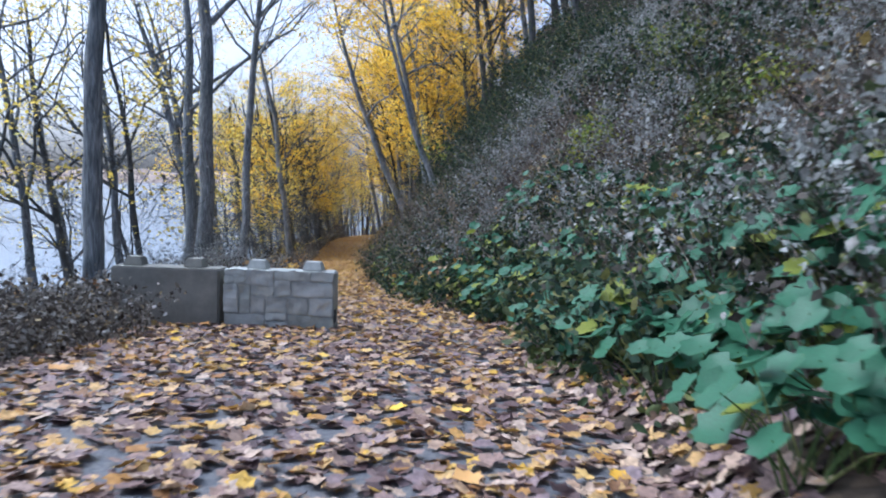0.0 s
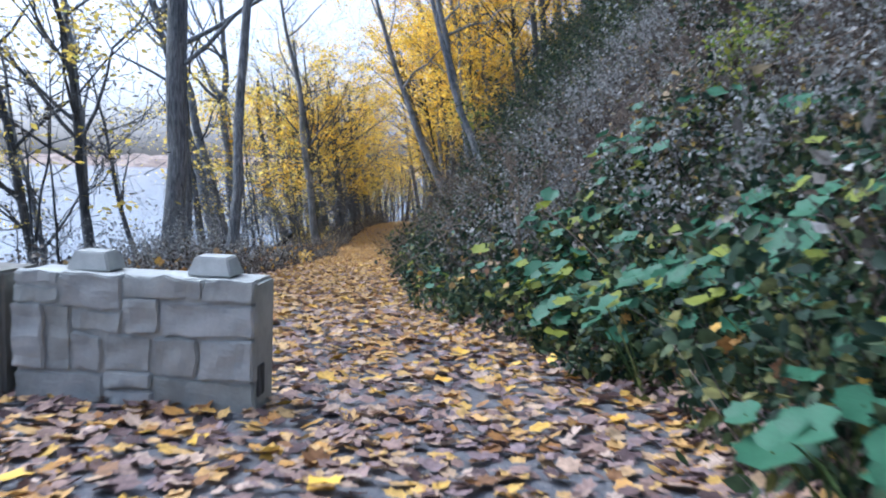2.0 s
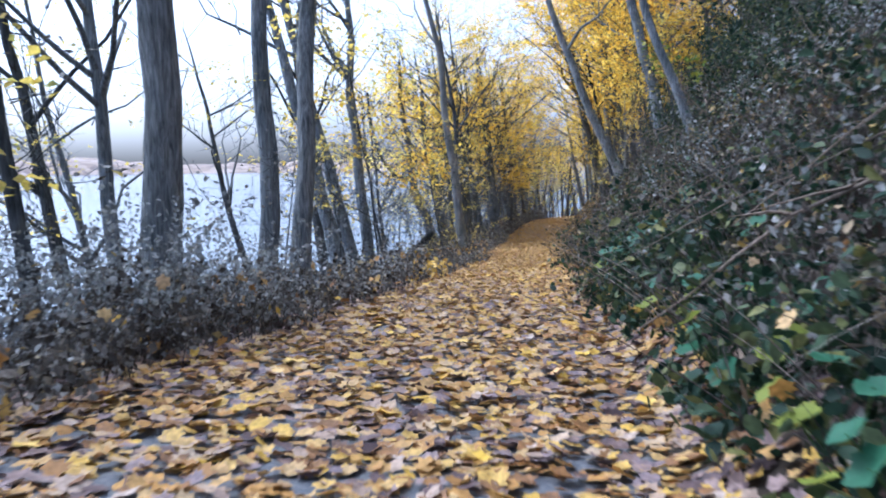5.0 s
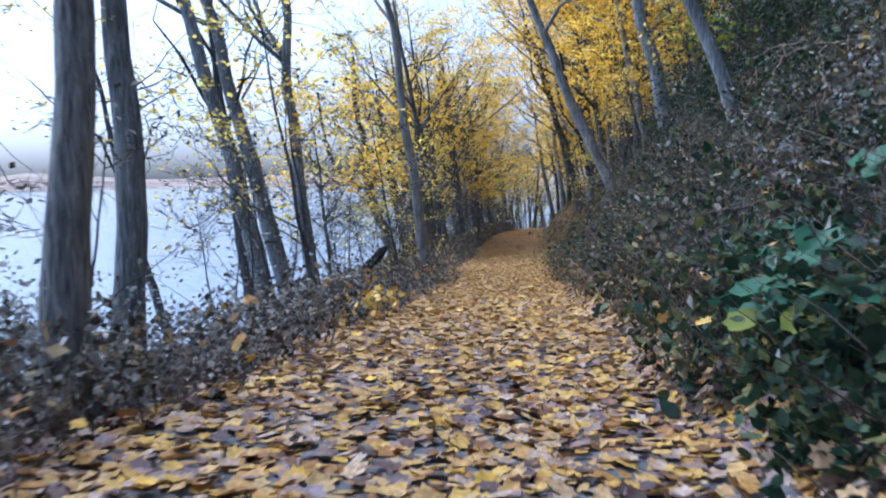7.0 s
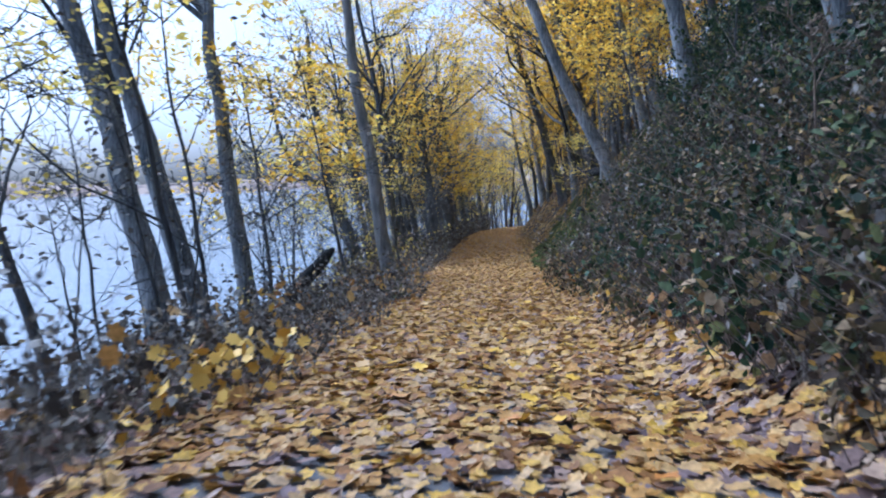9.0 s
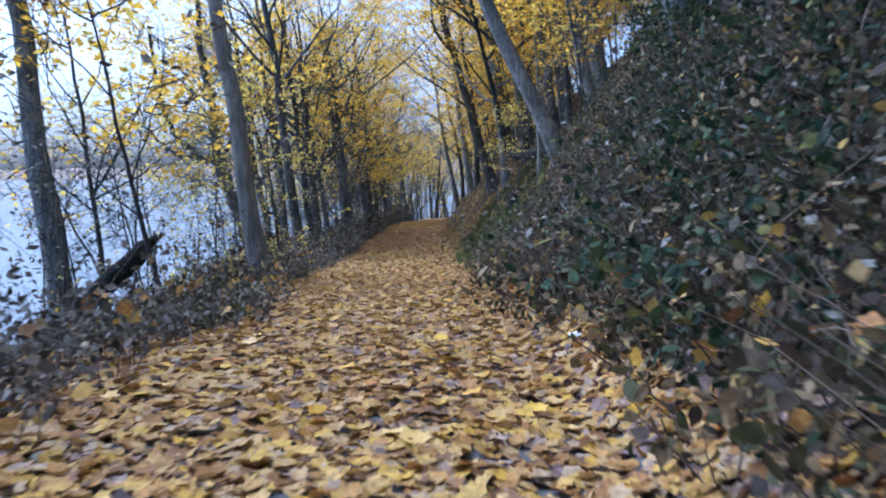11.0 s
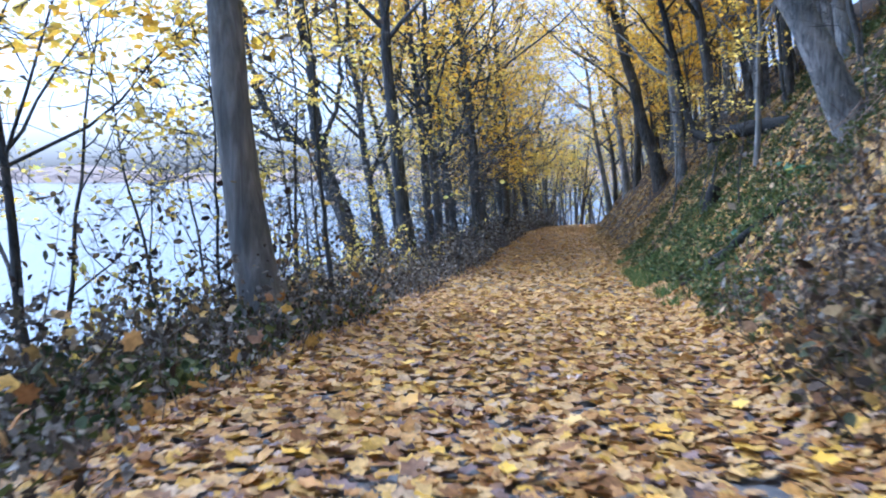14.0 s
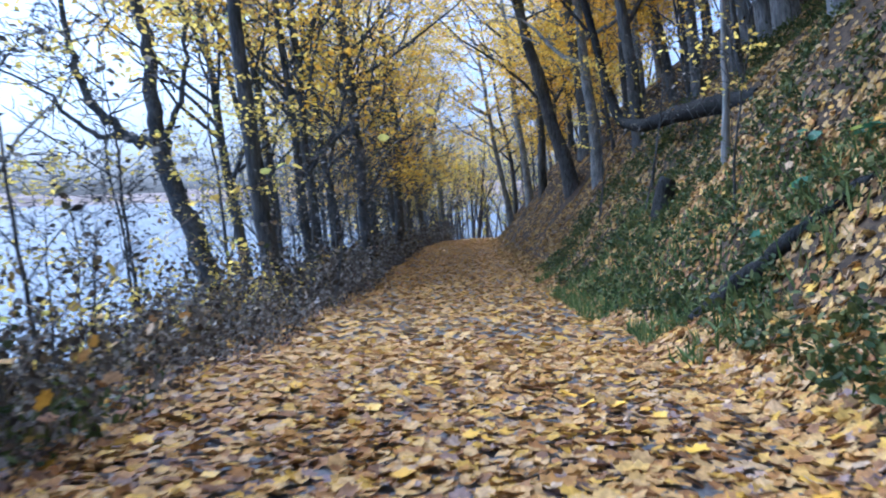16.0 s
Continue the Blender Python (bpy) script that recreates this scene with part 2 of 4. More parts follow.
def soil_material(name, stops, scale, depth, rough=0.95):
    m, nt, b = material(name, rough, 0.25)
    co = nt.nodes.new("ShaderNodeTexCoord")
    v = node(nt, "ShaderNodeTexVoronoi", Scale=scale, Randomness=1.0)
    no = node(nt, "ShaderNodeTexNoise", Scale=scale * 0.35, Detail=7.0, Roughness=0.65)
    nt.links.new(co.outputs["Object"], v.inputs["Vector"])
    nt.links.new(co.outputs["Object"], no.inputs["Vector"])
    sep = nt.nodes.new("ShaderNodeSeparateColor")
    nt.links.new(v.outputs["Color"], sep.inputs[0])
    ad = nt.nodes.new("ShaderNodeMath")
    ad.operation = "MULTIPLY_ADD"
    ad.inputs[1].default_value, ad.inputs[2].default_value = 0.5, 0.0
    nt.links.new(sep.outputs[0], ad.inputs[0])
    ad2 = nt.nodes.new("ShaderNodeMath")
    ad2.operation = "ADD"
    nt.links.new(ad.outputs[0], ad2.inputs[0])
    half = nt.nodes.new("ShaderNodeMath")
    half.operation = "MULTIPLY"
    half.inputs[1].default_value = 0.5
    nt.links.new(no.outputs[0], half.inputs[0])
    nt.links.new(half.outputs[0], ad2.inputs[1])
    r = ramp(nt, stops)
    nt.links.new(ad2.outputs[0], r.inputs[0])
    nt.links.new(r.outputs[0], b.inputs["Base Color"])
    bump(nt, b, ad2.outputs[0], 0.8, depth)
    return m


def concrete_material(name, dark, light):
    m, nt, b = material(name, 0.85, 0.3)
    co = nt.nodes.new("ShaderNodeTexCoord")
    n1 = node(nt, "ShaderNodeTexNoise", Scale=3.0, Detail=8.0, Roughness=0.7)
    n2 = node(nt, "ShaderNodeTexNoise", Scale=60.0, Detail=4.0)
    nt.links.new(co.outputs["Object"], n1.inputs["Vector"])
    nt.links.new(co.outputs["Object"], n2.inputs["Vector"])
    r = ramp(nt, [(0.3, dark), (0.7, light)])
    nt.links.new(n1.outputs[0], r.inputs[0])
    info = nt.nodes.new("ShaderNodeObjectInfo")
    tone = ramp(nt, [(0.0, (0.85, 0.86, 0.84)), (1.0, (1.08, 1.08, 1.1))])
    nt.links.new(info.outputs["Random"], tone.inputs[0])
    mul = nt.nodes.new("ShaderNodeMixRGB")
    mul.blend_type, mul.inputs[0].default_value = "MULTIPLY", 1.0
    nt.links.new(r.outputs[0], mul.inputs[1])
    nt.links.new(tone.outputs[0], mul.inputs[2])
    nt.links.new(mul.outputs[0], b.inputs["Base Color"])
    bump(nt, b, n2.outputs[0], 0.5, 0.006)
    return m


BRIGHT, _nt, _b = material("bright_leaf", 0.5, 0.35)
_info = _nt.nodes.new("ShaderNodeObjectInfo")
_r = ramp(_nt, [(0.0, (0.55, 0.30, 0.03)), (0.5, (0.68, 0.44, 0.04)), (0.8, (0.62, 0.42, 0.16)), (1.0, (0.45, 0.18, 0.03))])
_nt.links.new(_info.outputs["Random"], _r.inputs[0])
_nt.links.new(_r.outputs[0], _b.inputs["Base Color"])
ASPHALT = soil_material("worn_asphalt", [(0.15, (0.055, 0.06, 0.07)), (0.5, (0.10, 0.105, 0.118)), (0.8, (0.16, 0.158, 0.155))], 60.0, 0.006, 0.5)
SOIL = soil_material("leafy_soil", [(0.1, (0.012, 0.010, 0.008)), (0.4, (0.032, 0.024, 0.017)), (0.65, (0.055, 0.040, 0.026)), (0.9, (0.10, 0.072, 0.042))], 16.0, 0.05)
FADED = leaf_material("faded_leaf", [(0.0, (0.07, 0.045, 0.045)), (0.2, (0.15, 0.10, 0.095)), (0.4, (0.29, 0.195, 0.155)), (0.6, (0.23, 0.175, 0.185)), (0.75, (0.43, 0.30, 0.205)), (0.9, (0.50, 0.39, 0.31)), (1.0, (0.50, 0.29, 0.06))], 0.1, 0.55)
GOLD = leaf_material("golden_leaf", [(0.0, (0.20, 0.11, 0.06)), (0.15, (0.33, 0.165, 0.055)), (0.35, (0.50, 0.275, 0.07)), (0.55, (0.55, 0.37, 0.16)), (0.75, (0.62, 0.39, 0.05)), (0.88, (0.58, 0.38, 0.15)), (1.0, (0.52, 0.39, 0.26))], 0.15, 0.55)
OCHRE = leaf_material("ochre_leaf", [(0.0, (0.13, 0.08, 0.04)), (0.3, (0.27, 0.17, 0.055)), (0.6, (0.43, 0.28, 0.075)), (0.85, (0.33, 0.255, 0.14)), (1.0, (0.55, 0.38, 0.08))], 0.15, 0.6)
CROWN = leaf_material("yellow_crown_leaf", [(0.0, (0.66, 0.38, 0.04)), (0.35, (0.86, 0.55, 0.055)), (0.7, (0.92, 0.66, 0.08)), (1.0, (0.84, 0.68, 0.15))], 0.66, 0.6, 0.2)
OLIVE = leaf_material("olive_crown_leaf", [(0.0, (0.48, 0.38, 0.08)), (0.4, (0.72, 0.56, 0.11)), (0.8, (0.84, 0.64, 0.13)), (1.0, (0.48, 0.50, 0.14))], 0.7, 0.6, 0.2)
GREEN = leaf_material("broad_green_leaf", [(0.0, (0.028, 0.09, 0.05)), (0.5, (0.04, 0.13, 0.075)), (0.85, (0.075, 0.18, 0.08)), (1.0, (0.20, 0.30, 0.05))], 0.2, 0.42, 0.25)
BRUSH = leaf_material("brown_brush_leaf", [(0.0, (0.025, 0.02, 0.016)), (0.25, (0.085, 0.062, 0.045)), (0.5, (0.075, 0.092, 0.045)), (0.7, (0.19, 0.14, 0.08)), (0.9, (0.33, 0.25, 0.15)), (1.0, (0.48, 0.33, 0.08))], 0.2, 0.65)
LIME = leaf_material("yellow_green_leaf", [(0.0, (0.13, 0.22, 0.04)), (1.0, (0.34, 0.34, 0.05))], 0.4, 0.5, 0.2)
IVY = leaf_material("dark_undergrowth_leaf", [(0.0, (0.012, 0.026, 0.016)), (0.35, (0.026, 0.054, 0.032)), (0.65, (0.05, 0.085, 0.042)), (0.85, (0.10, 0.125, 0.055)), (1.0, (0.21, 0.20, 0.06))], 0.2, 0.6)
DRY = leaf_material("dry_weed", [(0.0, (0.035, 0.028, 0.023)), (0.35, (0.10, 0.088, 0.072)), (0.7, (0.20, 0.185, 0.16)), (0.93, (0.40, 0.395, 0.375)), (1.0, (0.38, 0.27, 0.08))], 0.2, 0.8)
STEM = leaf_material("dry_stem", [(0.0, (0.05, 0.038, 0.03)), (0.5, (0.10, 0.082, 0.072)), (0.88, (0.20, 0.175, 0.155)), (1.0, (0.36, 0.30, 0.24))], 0.0, 0.85)
CANE = leaf_material("dry_cane", [(0.0, (0.14, 0.11, 0.085)), (0.5, (0.28, 0.235, 0.19)), (1.0, (0.46, 0.41, 0.35))], 0.0, 0.8)
TUFT = leaf_material("seed_tuft", [(0.0, (0.15, 0.15, 0.14)), (0.5, (0.31, 0.32, 0.305)), (1.0, (0.50, 0.51, 0.485))], 0.3, 0.9)
GROUNDGREEN = leaf_material("low_green_leaf", [(0.0, (0.03, 0.05, 0.02)), (0.5, (0.07, 0.10, 0.035)), (1.0, (0.16, 0.17, 0.05))], 0.2, 0.6)
GRASS = leaf_material("grass", [(0.0, (0.06, 0.10, 0.035)), (0.6, (0.13, 0.20, 0.065)), (1.0, (0.26, 0.28, 0.10))], 0.25, 0.6)
BARK = bark_material("grey_bark", (0.085, 0.094, 0.104), (0.40, 0.425, 0.45))
SHAGGY = bark_material("furrowed_bark", (0.085, 0.092, 0.10), (0.46, 0.475, 0.49), 1.5)
DARKBARK = bark_material("dark_bark", (0.034, 0.036, 0.039), (0.17, 0.178, 0.185))
PALEBARK = bark_material("pale_smooth_bark", (0.15, 0.155, 0.158), (0.36, 0.37, 0.375), 0.6)
# near-black: rotten wood, and canopy shade put into the bowed tree's colour
ROTTEN_SHADED = bark_material("rotten_and_shaded_wood", (0.010, 0.011, 0.012), (0.062, 0.064, 0.066), 1.6)
ROTTEN_SHADED.node_tree.nodes["Principled BSDF"].inputs["Specular IOR Level"].default_value = 0.05
TWIG = bark_material("bleached_twig", (0.16, 0.12, 0.09), (0.38, 0.31, 0.25), 2.0)
CONCRETE = concrete_material("plain_concrete", (0.13, 0.13, 0.112), (0.24, 0.235, 0.205))
STONE = concrete_material("cast_stone", (0.24, 0.252, 0.235), (0.48, 0.495, 0.465))

# ---- ground, path, water, far shore ----
gx = np.unique(np.round(np.concatenate([np.linspace(-400, -60, 8), np.linspace(-60, -16, 23), np.arange(-16, 9, 0.16), np.linspace(9, 30, 30), np.linspace(30, 90, 16), np.linspace(90, 600, 8)]), 3))
gy = np.unique(np.round(np.concatenate([np.linspace(-300, -20, 12), np.linspace(-20, -3, 18), np.arange(-3, 66, 0.25), np.linspace(66, 130, 65), np.linspace(130, 170, 14), np.linspace(170, 500, 10)]), 3))
XX, YY = np.meshgrid(gx, gy, indexing="ij")
gv = on_ground(XX, YY).reshape(-1, 3)
ni, nj = len(gx), len(gy)
I, J = np.meshgrid(np.arange(ni - 1), np.arange(nj - 1), indexing="ij")
quads = np.stack([I * nj + J, (I + 1) * nj + J, (I + 1) * nj + J + 1, I * nj + J + 1], -1).reshape(-1, 4)
mx, my = (XX[:-1, :-1] + XX[1:, 1:]).ravel() / 2, (YY[:-1, :-1] + YY[1:, 1:]).ravel() / 2
onpath = (mx > left_edge(my)) & (mx < right_edge(my))


def sub_mesh(name, keep, mat):
    q = quads[keep]
    used, inverse = np.unique(q, return_inverse=True)
    return raw_mesh(name, gv[used], inverse.reshape(-1, 4), mat, smooth=True)


tagged(part("ground", sub_mesh("ground", ~onpath, SOIL)), "dark leafy soil of the wooded hillside and shore bank", "ground", kind="structure")
tagged(part("path", sub_mesh("path", onpath, ASPHALT)), "worn grey asphalt path strewn with fallen leaves", "path", kind="structure")

WATER_Z = -9.5
wm, wnt, wb = material("lake_water", 0.12, 0.5)
wb.inputs["Base Color"].default_value = (0.05, 0.09, 0.13, 1)
wco = wnt.nodes.new("ShaderNodeTexCoord")
wno = node(wnt, "ShaderNodeTexNoise", Scale=0.9, Detail=4.0)
wnt.links.new(wco.outputs["Object"], wno.inputs["Vector"])
bump(wnt, wb, wno.outputs[0], 0.35, 0.3)
wv = np.array([[-4000, -4000, WATER_Z], [4000, -4000, WATER_Z], [4000, 4000, WATER_Z], [-4000, 4000, WATER_Z]])
tagged(part("water", raw_mesh("water", wv, [[0, 1, 2, 3]], wm)), "pale rippled lake water below the bank", "lake", kind="structure")

# far shore: a low wooded ridge beyond the water
sa = np.radians(np.linspace(60, 180, 240))
prof = 13 + 5 * wave(np.degrees(sa), 0, 7, 21) + 3 * wave(np.degrees(sa), 0, 1.6, 22) + 1.5 * wave(np.degrees(sa), 0, 0.6, 23)
rows_shore = []
for dist, k in ((900, 0.0), (925, 0.55), (960, 0.9), (1010, 1.0), (1200, 0.8)):
    rows_shore.append(np.stack([dist * np.cos(sa), dist * np.sin(sa), WATER_Z - 0.5 + prof * k], -1))
sv = np.array(rows_shore)
a_, b_ = np.meshgrid(np.arange(4), np.arange(len(sa) - 1), indexing="ij")
sf = np.stack([a_ * len(sa) + b_, a_ * len(sa) + b_ + 1, (a_ + 1) * len(sa) + b_ + 1, (a_ + 1) * len(sa) + b_], -1).reshape(-1, 4)
SHORE = soil_material("far_woods", [(0.2, (0.16, 0.13, 0.12)), (0.5, (0.30, 0.23, 0.18)), (0.8, (0.40, 0.33, 0.28))], 0.12, 1.0)
tagged(part("backdrop", raw_mesh("far_shore", sv, sf, SHORE)), "low autumn-brown wooded shore across the lake", "far shore", kind="structure")


# ---- trees ----
def grow(seed, diam, lean, tall, curve=(0, 0), limbs=9, first=0.35, spread=0.45, leaves=900, leaf=0.125, fork=None, roughness=0.05, split=False):
    """Arrays of one tree, base at the origin: trunk, branches, leaf places."""
    r = np.random.default_rng(seed)
    n = 14
    s = np.linspace(0, 1, n)
    wob = np.cumsum(r.normal(0, 0.055, (n, 2)), axis=0) * tall / 12
    wob = wob - wob[0]
    pts = np.stack([lean[0] * tall * s + curve[0] * tall * s ** 2 + wob[:, 0], lean[1] * tall * s + curve[1] * tall * s ** 2 + wob[:, 1], tall * s - 0.35 * (s == 0)], -1)
    rad = diam / 2 * (0.12 + 0.88 * (1 - s) ** 0.8) * (1 + 0.30 * np.exp(-s * tall / 0.35))
    trunk, woods = Gather(), []
    fine = np.linspace(0, 1, 34)
    fp = np.stack([np.interp(fine, s, pts[:, k]) for k in range(3)], -1)
    trunk.add(*tube(fp, np.interp(fine, s, rad), 18 if roughness > 0.07 else 12, roughness))
    spots = []
    base_h = r.uniform(first, 0.97, limbs)
    if fork is not None:
        base_h[: len(fork)] = [q[0] for q in fork]
    for i, h in enumerate(base_h):
        at = np.array([np.interp(h, s, pts[:, k]) for k in range(3)])
        r0 = np.interp(h, s, rad)
        wood, twigs = Gather(), []
        woods.append((wood, twigs))
        az = r.uniform(0, 2 * np.pi)
        length = tall * spread * r.uniform(0.6, 1.15) * (1.15 - 0.6 * h)
        rise = r.uniform(0.35, 1.1)
        thick = 0.55
        if fork is not None and i < len(fork):
            az, length, rise, thick = fork[i][1], fork[i][2], fork[i][3], 0.8
        d = unit(np.array([math.cos(az), math.sin(az), rise]))
        q = np.linspace(0, 1, 7)
        kink = np.cumsum(r.normal(0, 0.06, (7, 3)), axis=0) * length
        lp = at + d * length * q[:, None] + np.array([0, 0, 0.25 * length]) * (q ** 2)[:, None] + kink * q[:, None]
        lr = max(r0 * thick, 0.012) * (1 - 0.85 * q)
        wood.add(*tube(lp, lr, 6))
        for k in range(4):
            h2 = r.uniform(0.35, 1.0)
            a2 = np.array([np.interp(h2, q, lp[:, c]) for c in range(3)])
            d2 = unit(d + r.normal(0, 0.65, 3) + np.array([0, 0, 0.15]))
            l2 = length * r.uniform(0.3, 0.55)
            q2 = np.linspace(0, 1, 5)
            p2 = a2 + d2 * l2 * q2[:, None] + np.cumsum(r.normal(0, 0.07, (5, 3)), axis=0) * l2
            side = Gather() if split else wood
            if split:
                twigs.append(side)
            side.add(*tube(p2, np.maximum(np.interp(h2, q, lr) * 0.6, 0.008) * (1 - 0.8 * q2), 4))
            spots.append((p2[1:], l2))
            for _ in range(4):
                c = r.integers(1, 5)
                d3 = unit(d2 + r.normal(0, 0.8, 3))
                l3 = l2 * r.uniform(0.35, 0.7)
                p3 = p2[c] + d3 * l3 * np.linspace(0, 1, 4)[:, None] + np.cumsum(r.normal(0, 0.06, (4, 3)), axis=0) * l3
                side.add(*tube(p3, np.array([0.009, 0.007, 0.005, 0.003]) * max(1, diam / 0.3), 3))
                spots.append((p3, l3))
    places = None
    if leaves:
        pool = np.vstack([p for p, _ in spots])
        sprays = max(4, leaves // 9)
        heart = pool[r.integers(0, len(pool), sprays)] + r.normal(0, 1, (sprays, 3)) * np.array([0.30, 0.30, 0.18]) * max(1.0, tall / 12)
        wide = r.uniform(0.16, 0.42, sprays)
        who = r.integers(0, sprays, leaves)
        places = heart[who] + r.normal(0, 1, (leaves, 3)) * np.array([1.0, 1.0, 0.28]) * wide[who][:, None]
    return trunk, woods, places, leaf


def make_tree(name, place, mat, label, leafmat=None, group="", category="tree", **how):
    trunk, woods, places, leaf = grow(**how)
    root = empty(name, place)
    part("trunk", trunk.mesh("trunk", mat), root)
    for w, twigs in woods:
        limb = part("branch", w.mesh("branch", mat), root)
        for tw in twigs:
            part("side_branch", tw.mesh("side_branch", mat), limb)
    if places is not None:
        up = rng.normal(size=(len(places), 3)) * 0.45 + np.array([0, 0, 1.0])
        part("crown", scatter_leaves("crown", OVAL, places, up, rng.uniform(0.7, 1.3, len(places)) * leaf, leafmat), root)
    return tagged(root, label, category, group)


def tree_at(x, y, mat, label, **how):
    p = on_ground(x, y)
    return make_tree("tree", p, mat, label, split=True, **how)


SHORE_ROW = "trees along the shore bank"
tree_at(-6.5, 15.1, BARK, "tall straight grey-barked tree on the bank", leafmat=OLIVE, group=SHORE_ROW, seed=11, diam=0.40, lean=(-0.01, 0.02), tall=15, leaves=480, limbs=8, first=0.45)
tree_at(-6.1, 20.5, SHAGGY, "tall tree with rough furrowed grey bark", roughness=0.09, leafmat=OLIVE, group=SHORE_ROW, seed=12, diam=0.40, lean=(0.0, 0.02), tall=16, leaves=480, limbs=9, first=0.4)
tree_at(-12.1, 27.3, DARKBARK, "slim dark tree leaning out over the lake", leafmat=OLIVE, group=SHORE_ROW, seed=13, diam=0.34, lean=(-0.18, -0.02), tall=13, leaves=480, limbs=9)
tree_at(-7.3, 20.6, DARKBARK, "thin dark forked tree leaning to the lake", leafmat=OLIVE, group=SHORE_ROW, seed=14, diam=0.19, lean=(-0.17, 0.0), tall=9, leaves=480, limbs=8, first=0.3)
tree_at(-5.7, 23.0, SHAGGY, "tree with deeply furrowed shaggy grey bark", roughness=0.10, leafmat=OLIVE, group=SHORE_ROW, seed=15, diam=0.25, lean=(0.03, 0.05), tall=13, leaves=480, limbs=8, first=0.45)
tree_at(-9.1, 28.9, BARK, "thick smooth grey tree trunk on the bank", leafmat=OLIVE, group=SHORE_ROW, seed=16, diam=0.46, lean=(-0.02, 0.03), tall=15, leaves=480, limbs=8, first=0.4)
tree_at(-14.0, 40.0, DARKBARK, "slim dark tree leaning over the water", leafmat=OLIVE, group=SHORE_ROW, seed=17, diam=0.32, lean=(-0.24, -0.02), tall=12, leaves=480, limbs=9, first=0.3)
tree_at(-10.4, 37.3, BARK, "grey tree leaning strongly toward the lake", leafmat=OLIVE, group=SHORE_ROW, seed=18, diam=0.5, lean=(-0.31, -0.02), tall=14, leaves=480, limbs=7, first=0.5)
tree_at(-10.4, 38.6, BARK, "grey twin tree leaning strongly toward the lake", leafmat=OLIVE, group=SHORE_ROW, seed=19, diam=0.5, lean=(-0.28, 0.0), tall=14, leaves=480, limbs=7, first=0.5)
tree_at(-11.9, 39.2, DARKBARK, "dark tree beside the leaning twin trunks", leafmat=OLIVE, group=SHORE_ROW, seed=20, diam=0.40, lean=(-0.09, 0.02), tall=13, leaves=480, limbs=8, first=0.4)
tree_at(-12.0, 44.4, BARK, "tall grey tree with a knobbly trunk on the bank", leafmat=CROWN, group=SHORE_ROW, seed=21, diam=0.52, lean=(-0.09, 0.03), tall=16, leaves=1700, limbs=10, first=0.42)
tree_at(-8.2, 44.7, PALEBARK, "pale smooth-barked tree leaning toward the lake beside the path", leafmat=CROWN, group=SHORE_ROW, seed=22, diam=0.38, lean=(-0.18, 0.08), curve=(-0.03, 0.0), tall=15, leaves=900, limbs=8, first=0.5, roughness=0.02)


def limb_mesh(points, r0, r1, mat, root, kinks=0.05, sides=10):
    """A smooth tapered limb through a few bends given in plan coordinates, as a mesh relative to root."""
    p = to_world(np.array(points, float))
    n = 6 * (len(p) - 1) + 1
    q = np.linspace(0, len(p) - 1, n)
    c = np.stack([np.interp(q, range(len(p)), p[:, k]) for k in range(3)], -1)
    for _ in range(4):
        c[1:-1] = (c[:-2] + 2 * c[1:-1] + c[2:]) / 4
    c[1:-1] += rng.normal(0, kinks, (n - 2, 3))
    g = Gather()
    g.add(*tube(c - root, np.linspace(r0, r1, n), sides, 0.07))
    return g.mesh("limb", mat), c


tw_root = to_world(np.array([-14.4, 64.5, -1.3]))
twisted = empty("tree", tw_root)
tips = []
for name, points, r0, r1 in (("trunk", ((-14.4, 64.5, -1.5), (-15.1, 64.5, 1.2), (-16.2, 64.6, 3.6), (-16.4, 64.5, 4.8), (-16.6, 64.4, 6.8), (-17.1, 64.5, 9.2), (-17.3, 64.6, 12)), 0.33, 0.10), ("branch", ((-16.4, 64.5, 4.2), (-17.3, 64.4, 4.5), (-18.3, 64.4, 5.4), (-18.9, 64.5, 6.9), (-19.5, 64.6, 10)), 0.17, 0.07), ("branch", ((-17.2, 64.4, 4.5), (-18.4, 64.3, 4.5), (-19.5, 64.2, 5.9), (-22, 64.2, 6.8)), 0.09, 0.02), ("branch", ((-16.3, 64.5, 4.1), (-15.6, 64.6, 5.5), (-15.5, 64.6, 7.1), (-15.9, 64.7, 10)), 0.10, 0.04)):
    me, c = limb_mesh(points, r0, r1, DARKBARK, tw_root)
    limb = part(name, me, twisted)
    for k in rng.integers(8, len(c), 7):
        way = rng.normal(0, 1, 3) * np.array([1.0, 0.6, 0.7]) + np.array([0, 0, 0.5])
        q = np.linspace(0, 1, 6)[:, None]
        tp = c[k] + unit(way) * rng.uniform(0.9, 2.2) * q + np.cumsum(rng.normal(0, 0.07, (6, 3)), axis=0) * q
        g = Gather()
        g.add(*tube(tp - tw_root, 0.028 * (1 - 0.85 * q[:, 0]), 5))
        part("side_branch", g.mesh("side_branch", DARKBARK), limb)
        tips.append(tp[2:])
tips = np.vstack(tips)
p = tips[rng.integers(0, len(tips), 420)] + rng.normal(0, 0.2, (420, 3)) - tw_root
part("crown", scatter_leaves("crown", OVAL, p, rng.normal(0, 0.5, (420, 3)) + np.array([0, 0, 1.0]), rng.uniform(0.08, 0.14, 420), OLIVE), twisted)
tagged(twisted, "dark twisted tree forking low over the water", "tree", SHORE_ROW)
tree_at(-11.4, 60.3, DARKBARK, "dark forked tree at the edge of the path", leafmat=OLIVE, group=SHORE_ROW, seed=24, diam=0.46, lean=(-0.14, 0.04), tall=14, leaves=520, limbs=10, first=0.4)
